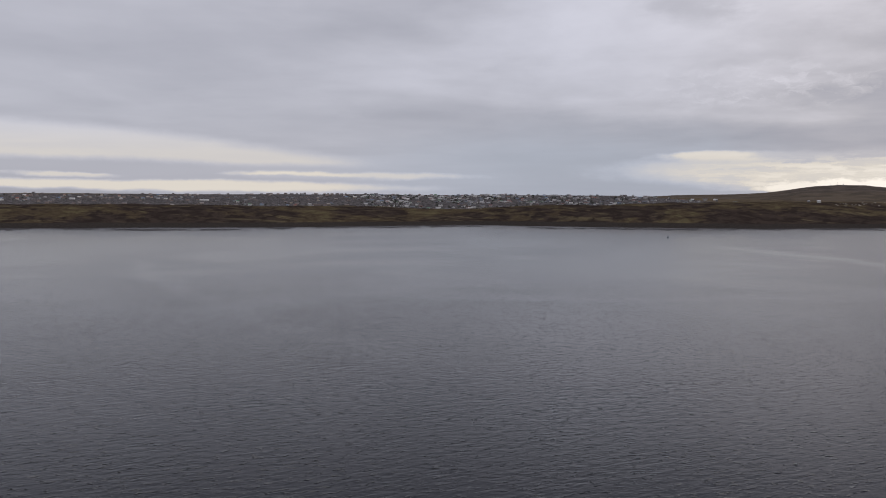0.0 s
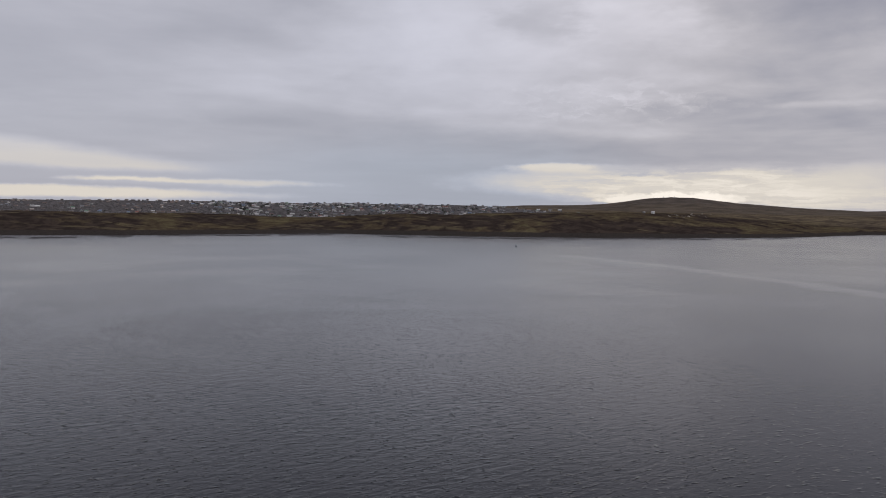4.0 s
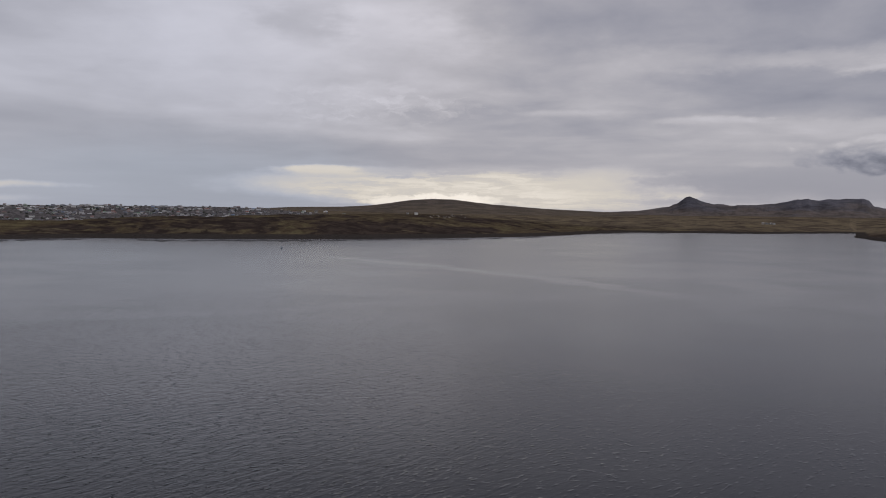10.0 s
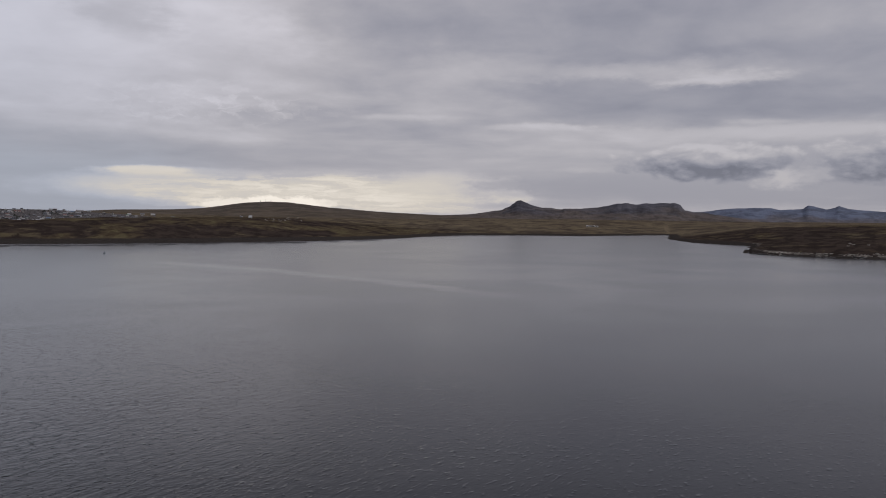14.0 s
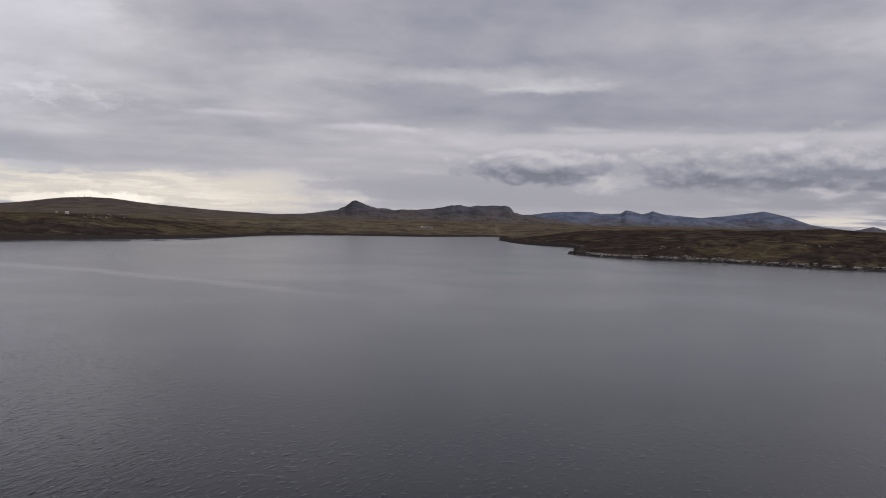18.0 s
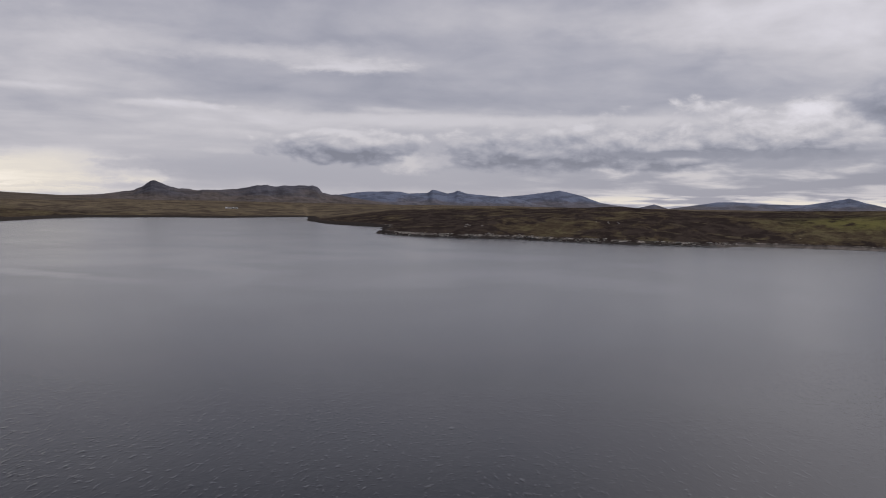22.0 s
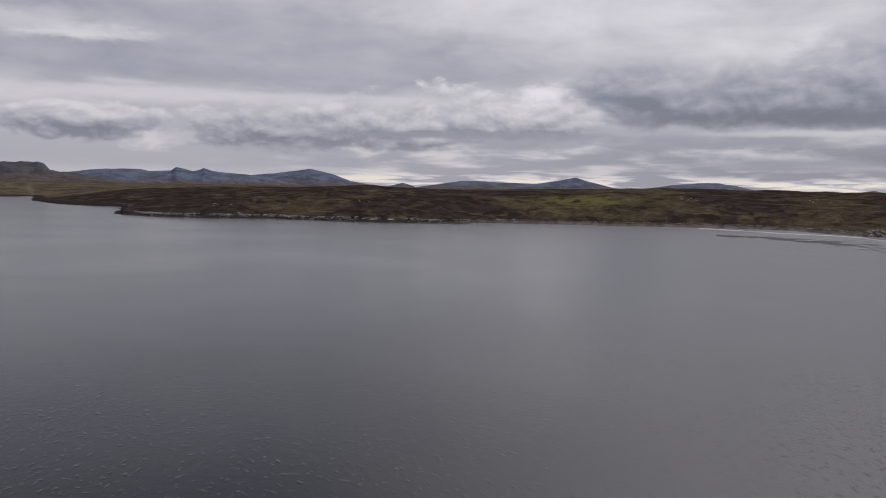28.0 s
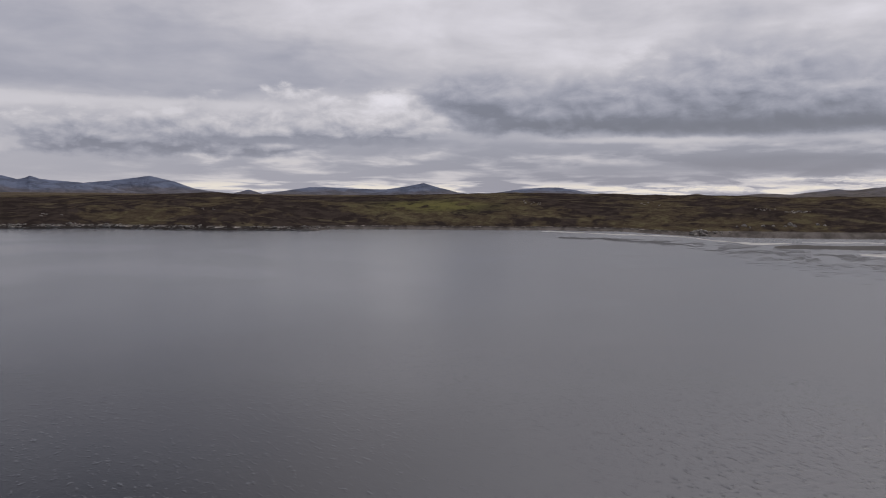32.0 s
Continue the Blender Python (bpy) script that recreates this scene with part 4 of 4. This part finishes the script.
def tree(seed, tall, wide):
    """A wind-bent conifer: tapered trunk with limbs, and a crown of ragged clumps."""
    g = random.Random(seed)
    ob = new("tree")
    bm = lathe(bmesh.new(), [(0.32, -1.0), (0.26, 0.4), (0.18, tall * 0.45), (0.06, tall * 0.9)], 7)
    for k in range(6):
        a, z = g.uniform(0, 6.28), tall * g.uniform(0.25, 0.7)
        reach = wide * 0.4
        tip = Vector((math.cos(a) * reach, math.sin(a) * reach, z + 0.6))
        base = Vector((0, 0, z))
        side = Vector((-math.sin(a), math.cos(a), 0)) * 0.07
        up = Vector((0, 0, 0.09))
        v = [bm.verts.new(p) for p in (base - side, base + side, base + up * 1.5, tip)]
        for f in ((0, 1, 3), (1, 2, 3), (2, 0, 3), (2, 1, 0)):
            bm.faces.new([v[i] for i in f])
    part("trunk", bm, BARK, ob)
    bm = bmesh.new()
    for k in range(46):
        z = tall * (0.22 + 0.78 * g.random() ** 0.8)
        spread = wide * 0.5 * (1.12 - z / tall) ** 0.6
        a, d = g.uniform(0, 6.28), spread * math.sqrt(g.random())
        size = g.uniform(0.35, 0.9)
        m = Matrix.Translation((d * math.cos(a), d * math.sin(a), z)) @ Euler((g.random() * 3, g.random() * 3, g.random() * 3)).to_matrix().to_4x4() @ Matrix.Diagonal((size * 1.3, size, size * 0.55, 1))
        made = bmesh.ops.create_icosphere(bm, subdivisions=1, radius=1.0, matrix=m)
        for v in made["verts"]:
            v.co += Vector((g.uniform(-1, 1), g.uniform(-1, 1), g.uniform(-1, 1))) * size * 0.28
    part("crown", bm, LEAF, ob)
    return tagged(ob, "dark wind-bent conifer between the houses", "tree", "trees of the town")


TREES = [tree(1, 5.0, 11.0), tree(2, 4.2, 13.0), tree(3, 6.5, 9.5), tree(4, 3.6, 9.0)]
planted = 0
open_sites = [i for i in np.nonzero(clear_of)[0]]
rng.shuffle(open_sites)
for i in open_sites[:1100]:
    dense = -12 < sites[i, 0] < 7
    if sites[i, 1] > 2700 or not dense and rng.random() < 0.5 or lattice(np.array([sites[i, 0] * 1.6]), np.array([sites[i, 1] / 75]))[0] < 0.45:
        continue
    x, y = sx[i] + rng.uniform(9, 14) * rng.choice((-1, 1)), sy[i] + rng.uniform(6, 14) * rng.choice((-1, 1))
    at = Matrix.Translation((x, y, height_at(x, y))) @ Matrix.Rotation(rng.uniform(0, 6.28), 4, "Z") @ Matrix.Scale(rng.uniform(0.6, 1.15) if dense else rng.uniform(0.4, 0.75), 4)
    if planted < len(TREES):
        TREES[planted].matrix_world = at
    else:
        twin = copy_thing(rng.choice(TREES), at)
        twin.matrix_world = at
    planted += 1


# ---- lone buildings on the moor ----

WHITE = painted("white_paint", (0.80, 0.80, 0.79))


def lone_house(bearing, rise, width, deep, tall, wall, roof, label, turn=0.0):
    x, y, z = on_slope(bearing, rise, 1500)
    ob = house(width, deep, tall, deep * 0.24, wall, roof, label, False)
    ob["group"] = "lone buildings on the moor"
    ob.matrix_world = Matrix.Translation((x, y, z)) @ Matrix.Rotation(-radians(bearing) + turn, 4, "Z")


lone_house(18.95, -0.05, 8, 6, 3.2, WHITE, ROOFS[3], "white gabled building alone on the moor")
lone_house(18.35, -0.04, 5, 4, 2.2, PLASTER[2], ROOFS[3], "small grey shed with a pale roof on the moor", 0.5)
lone_house(12.75, 0.02, 14, 8, 3.2, PLASTER[0], ROOFS[3], "long white shed with a pale roof at the town's edge")
lone_house(12.1, 0.02, 14, 9, 3.5, PLASTER[1], ROOFS[1], "cream house at the town's edge")
lone_house(11.3, 0.02, 11, 7, 3.0, PLASTER[0], ROOFS[3], "white shed at the town's edge")
for k in range(4):
    lone_house(41.9 + 0.22 * k, -0.40, 7 + 3 * (k % 2), 6, 2.8, PLASTER[0] if k != 2 else PLASTER[2], ROOFS[3 if k % 2 == 0 else 1], "white farm building in the far valley", 0.4 * k)

STEEL = painted("galvanised_steel", (0.55, 0.56, 0.57), 0.45, metal=0.6)


def mast(bearing, rise, tall):
    """A guyed radio mast: pole, cross arms, drum aerials and a foot."""
    r = 3690.0
    x, y = spot(bearing, r)
    z = EYE + r * math.tan(radians(rise)) - 2.5
    ob = new("radio_mast")
    ob.location = (x, y, z)
    part("pole", lathe(bmesh.new(), [(0.30, -2), (0.26, tall * 0.5), (0.14, tall)], 8), STEEL, ob)
    part("foot", box(bmesh.new(), -1.2, -1.2, -2.5, 1.2, 1.2, 2.6), STEEL, ob)
    for k in (0.55, 0.75, 0.92):
        part("arm", box(bmesh.new(), -1.3, -0.12, tall * k, 1.3, 0.12, tall * k + 0.25), STEEL, ob)
    part("aerial", lathe(bmesh.new(), [(0.75, tall * 0.66), (0.9, tall * 0.69), (0.75, tall * 0.72)], 10), WHITE, ob)
    tagged(ob, "thin steel radio mast on the hilltop", "mast", "masts on the hill")


for b, e, tall in ((19.95, 1.08, 10), (20.3, 1.08, 7), (19.6, 1.06, 6)):
    mast(b, e, tall)


# ---- rocks ----


def rock_material():
    m, n, shader = material("lichened_quartzite", 0.9)
    at = n.node("ShaderNodeTexCoord").outputs["Object"]
    own = n.node("ShaderNodeObjectInfo").outputs["Random"]
    c = n.mix(n.step(n.noise(at, 1.2, 5, 0.65), 0.35, 0.65), (0.09, 0.080, 0.070), (0.36, 0.33, 0.285))
    c = n.mix(n.math("MULTIPLY", own, 0.6), c, (0.20, 0.18, 0.16))
    c = n.mix(n.step(n.noise(at, 4.0, 3), 0.56, 0.68, 0, 0.6), c, (0.06, 0.055, 0.05))
    n.put(shader.inputs["Base Color"], c)
    bump = n.node("ShaderNodeBump")
    bump.inputs["Distance"].default_value = 0.15
    n.put(bump.inputs["Height"], n.noise(at, 2.5, 5, 0.7))
    n.put(shader.inputs["Normal"], bump.outputs[0])
    return m


ROCK = rock_material()


def rock_mesh(seed):
    """A broken, bedded block of stone about one metre across."""
    g = random.Random(seed)
    bm = bmesh.new()
    bmesh.ops.create_icosphere(bm, subdivisions=3, radius=0.5)
    cuts = [(Vector((g.uniform(-1, 1), g.uniform(-1, 1), g.uniform(-0.4, 1))).normalized(), g.uniform(0.26, 0.42)) for _ in range(9)]
    for v in bm.verts:
        for way, reach in cuts:
            over = v.co.dot(way) - reach
            if over > 0:
                v.co -= way * over
        v.co += v.co.normalized() * 0.07 * noise.noise(v.co * 4 + Vector((seed, 0, 0)))
    mesh = bpy.data.meshes.new("rock")
    bm.to_mesh(mesh)
    bm.free()
    mesh.materials.append(ROCK)
    return mesh


ROCKS = [rock_mesh(k) for k in range(9)]


def rock(x, y, z, across, deep, tall, label, group, turn=None):
    ob = new("rock", rng.choice(ROCKS))
    ob.matrix_world = Matrix.Translation((x, y, z + tall * 0.2)) @ Matrix.Rotation(rng.uniform(0, 6.28) if turn is None else turn, 4, "Z") @ Matrix.Diagonal((across, deep, tall, 1))
    tagged(ob, label, "rock", group)


for k in range(290):
    b = rng.choice((rng.uniform(53.2, 59), rng.uniform(54, 68), rng.uniform(64, 76.3)))
    r = float(np.interp(b, SHORE_B, SHORE_R)) + rng.uniform(3, 20) if b > 52.5 else 1185 + rng.uniform(0, 30)
    x, y = spot(b, r)
    z = height_at(x, y)
    if z < -0.3 or lattice(np.array([b * 1.9]), np.array([3.3]))[0] < 0.36:
        continue
    size = rng.uniform(0.7, 1.8) * (1.9 if rng.random() < 0.15 else 1)
    rock(x, y, z, size * rng.uniform(1.3, 3.2), size, size * rng.uniform(0.5, 0.9), "pale weathered rock along the water's edge", "rocks of the headland shore", -radians(b) + rng.uniform(-0.4, 0.4))
LEDGE = painted("wet_black_ledge", (0.022, 0.019, 0.018), 0.6)
LEDGES = [rock_mesh(k) for k in range(20, 25)]
for mesh in LEDGES:
    mesh.materials[0] = LEDGE
for k in range(150):
    b = rng.uniform(52.6, 76)
    if lattice(np.array([b * 1.3]), np.array([8.8]))[0] < 0.34:
        continue
    x, y = spot(b, float(np.interp(b, SHORE_B, SHORE_R)) + rng.uniform(-3, 4))
    size = rng.uniform(0.9, 2.0)
    ob = new("rock_ledge", rng.choice(LEDGES))
    ob.matrix_world = Matrix.Translation((x, y, max(height_at(x, y), -0.2) + size * 0.15)) @ Matrix.Rotation(-radians(b) + rng.uniform(-0.2, 0.2), 4, "Z") @ Matrix.Diagonal((size * rng.uniform(3, 6), size * 1.6, size, 1))
    tagged(ob, "black wet rock ledge at the foot of the headland", "rock", "ledges of the headland shore")
for b, e, size in ((103.9, -1.72, 5.0), (104.3, -1.83, 3.0), (105.1, -1.72, 4.2), (105.7, -1.70, 3.6), (106.4, -1.72, 3.2), (106.7, -1.60, 6.5), (106.9, -1.66, 4.0), (107.0, -1.72, 3.0), (108.3, -1.56, 4.4), (108.7, -1.62, 3.6), (103.5, -1.75, 2.0)):
    x, y, z = on_slope(b, e)
    size *= 1.15
    rock(x, y, z - size * 0.12, size * 1.35, size, size * 0.85, "large pale boulder lying in the heath", "boulders on the slope")
for k in range(30):
    b = 101.0 + abs(rng.gauss(0, 0.8)) - 0.25
    x, y = spot(b, 950 + rng.uniform(-8, 14))
    size = rng.uniform(2.0, 5.5) * (1.0 if b < 101.5 else 0.55)
    rock(x, y, max(height_at(x, y), 0.1), size * 1.8, size, size * 0.8, "pale rock of the outcrop on the beach", "outcrop on the beach")
for b0, e0, count in ((90.2, -0.36, 12), (97.9, -0.34, 8), (79.9, -1.6, 1), (107.0, -0.75, 14), (105.2, -0.6, 8), (68.0, -0.9, 5), (58.5, -1.3, 7), (20.6, -0.2, 16), (21.9, -0.12, 9)):
    for k in range(count):
        x, y, z = on_slope(b0 + rng.gauss(0, 0.5 if count > 1 else 0), e0 + rng.gauss(0, 0.05 if count > 1 else 0))
        size = rng.uniform(1.5, 3.8)
        rock(x, y, z - size * 0.15, size * 1.9, size, size * 0.75, "grey stone showing through the heath", "stones on the moor")


# ---- sand flats, kelp and buoy ----


def flat_material(name, dry, wet, rough):
    m, n, shader = material(name, rough)
    shader.inputs["Specular IOR Level"].default_value = 0.1
    at = n.node("ShaderNodeTexCoord").outputs["Object"]
    c = n.mix(n.step(n.noise(at, 1 / 14, 5, 0.6), 0.35, 0.6), wet, dry)
    n.put(shader.inputs["Base Color"], n.mix(n.step(n.noise(at, 0.8, 4), 0.55, 0.75, 0, 0.35), c, wet))
    bump = n.node("ShaderNodeBump")
    bump.inputs["Distance"].default_value = 0.04
    n.put(bump.inputs["Height"], n.noise(at, 1.5, 3))
    n.put(shader.inputs["Normal"], bump.outputs[0])
    return m


SAND = flat_material("pale_sand", (0.38, 0.36, 0.335), (0.20, 0.19, 0.178), 0.6)
MUD = flat_material("dark_weedy_mud", (0.058, 0.051, 0.046), (0.034, 0.031, 0.030), 0.9)


def sandbar(label, line, tall, mat):
    """A low bank: its middle line as bearing, distance and half width."""
    bs, rs, ws = np.array(line, float).T
    b = np.arange(bs[0], bs[-1], 0.08)
    bb, tt = np.meshgrid(b, np.linspace(-1, 1, 31))
    rr = np.interp(bb, bs, rs) + tt * np.interp(bb, bs, ws)
    x, y = rr * np.sin(np.radians(bb)), rr * np.cos(np.radians(bb))
    ends = smooth(bb, bs[0], bs[0] + 1.5)
    z = (tall * (1 - tt ** 2) + relief(x, y, 45, 5) * tall * 0.8) * ends - tall * 0.38 * (1 + 0.3 * (1 - ends))
    tagged(new("sandbar", grid_mesh("sandbar", np.stack([x, y, z], -1)[:, ::-1], mat)), label, "sandbar", kind="structure")


sandbar("pale sand bank bared by the low tide", [(90, 1025, 8), (93, 985, 12), (96, 950, 18), (99.5, 930, 16), (100.6, 905, 9), (102.0, 850, 13), (104.6, 808, 26), (107, 842, 24), (111, 885, 14), (118, 900, 16)], 0.5, SAND)
sandbar("dark weedy mud flat bared by the low tide", [(105.2, 748, 14), (107, 770, 34), (109.5, 790, 50), (112, 795, 58), (118, 795, 66), (124, 800, 70)], 0.5, MUD)
sandbar("pale sand bank at the edge of the mud flat", [(109.8, 684, 6), (111.2, 684, 16), (114, 684, 24), (120, 684, 34)], 0.5, SAND)


def kelp_material(name, rough):
    m, n, shader = material(name, rough)
    shader.inputs["Specular IOR Level"].default_value = 0.2
    isle = n.node("ShaderNodeNewGeometry").outputs["Random Per Island"]
    n.put(shader.inputs["Base Color"], n.mix(isle, (0.020, 0.019, 0.021), (0.055, 0.052, 0.056)))
    return m


def shore_beds():
    """Strips of kelp along the town shore and close under the headland: bearing, distance, half length and half breadth."""
    g = np.random.RandomState(5)
    spots = []
    for k in range(2600):
        b = g.uniform(-36, 36)
        if lattice(np.array([b * 0.9]), np.array([7.7]))[0] < 0.34:
            continue
        off = 12 + abs(g.normal(0, 22)) + 70 * lattice(np.array([b * 0.35]), np.array([1.2]))[0]
        spots.append((b, float(np.interp(b, SHORE_B, SHORE_R)) - off, g.uniform(3, 11), g.uniform(1.2, 4.0)))
    for k in range(700):
        b = g.uniform(52, 92)
        spots.append((b, float(np.interp(b, SHORE_B, SHORE_R)) - 3 - abs(g.normal(0, 5)), g.uniform(1.5, 5), g.uniform(0.6, 1.6)))
    return spots


def shallow_beds():
    """Kelp in the shallows before the beach, thinning out into the bay."""
    g = np.random.RandomState(6)
    spots = []
    for k in range(9000):
        b = g.uniform(92, 118)
        line = np.interp(b, [92, 95, 98, 101, 104, 107, 110, 113, 118], [850, 835, 800, 760, 710, 665, 635, 620, 620])
        r = line + g.normal(0, 1) * np.interp(b, [92, 97, 101, 105, 118], [8, 16, 40, 62, 62])
        if 0.6 * lattice(np.array([b * 1.1]), np.array([r / 24]))[0] + 0.4 * lattice(np.array([b * 4.0]), np.array([r / 7]))[0] < 0.47:
            continue
        spots.append((b, r, g.uniform(1.5, 7.0), g.uniform(0.3, 1.2)))
    return spots


def build_kelp(label, spots, mat):
    g = np.random.RandomState(8)
    verts, faces = [], []
    for b, r, long, broad in spots:
        x, y = spot(b, r)
        a = -radians(b) + g.normal(0, 0.08)
        base = len(verts)
        count = 9
        verts.append((x, y, 0.07 if b > 91 else 0.13 if b > 45 else 0.34))
        for q in range(count):
            t = 2 * math.pi * q / count
            u, v = long * math.cos(t) * g.uniform(0.55, 1.1), broad * math.sin(t) * g.uniform(0.55, 1.1)
            verts.append((x + u * math.cos(a) - v * math.sin(a), y + u * math.sin(a) + v * math.cos(a), -0.03))
        faces.extend((base, base + 1 + q, base + 1 + (q + 1) % count) for q in range(count))
    mesh = bpy.data.meshes.new("kelp")
    mesh.from_pydata(verts, [], faces)
    mesh.materials.append(mat)
    tagged(new("kelp", mesh), label, "kelp", kind="stuff")


build_kelp("dark brown kelp floating in broken strips off the shore", shore_beds(), kelp_material("kelp", 0.95))
build_kelp("slate-grey wet kelp awash over the shallow flats", shallow_beds(), kelp_material("wet_kelp", 0.85))

BUOY = painted("weathered_blue_paint", (0.05, 0.07, 0.11), 0.5)


def buoy(bearing, r):
    x, y = spot(bearing, r)
    ob = new("mooring_buoy")
    ob.location = (x, y, 0)
    part("float", lathe(bmesh.new(), [(0.5, -0.7), (1.0, -0.3), (1.15, 0.3), (1.0, 0.9), (0.5, 1.2)], 16), BUOY, ob)
    part("rubbing_band", lathe(bmesh.new(), [(1.18, 0.15), (1.24, 0.2), (1.24, 0.45), (1.18, 0.5)], 16), DOOR, ob)
    part("post", lathe(bmesh.new(), [(0.12, 1.1), (0.12, 2.0)], 8), STEEL, ob)
    part("top_mark", lathe(bmesh.new(), [(0.1, 1.9), (0.38, 2.1), (0.38, 2.4), (0.1, 2.6)], 10), BUOY, ob)
    tagged(ob, "small dark mooring buoy floating on the bay", "buoy")


buoy(9.80, 928)
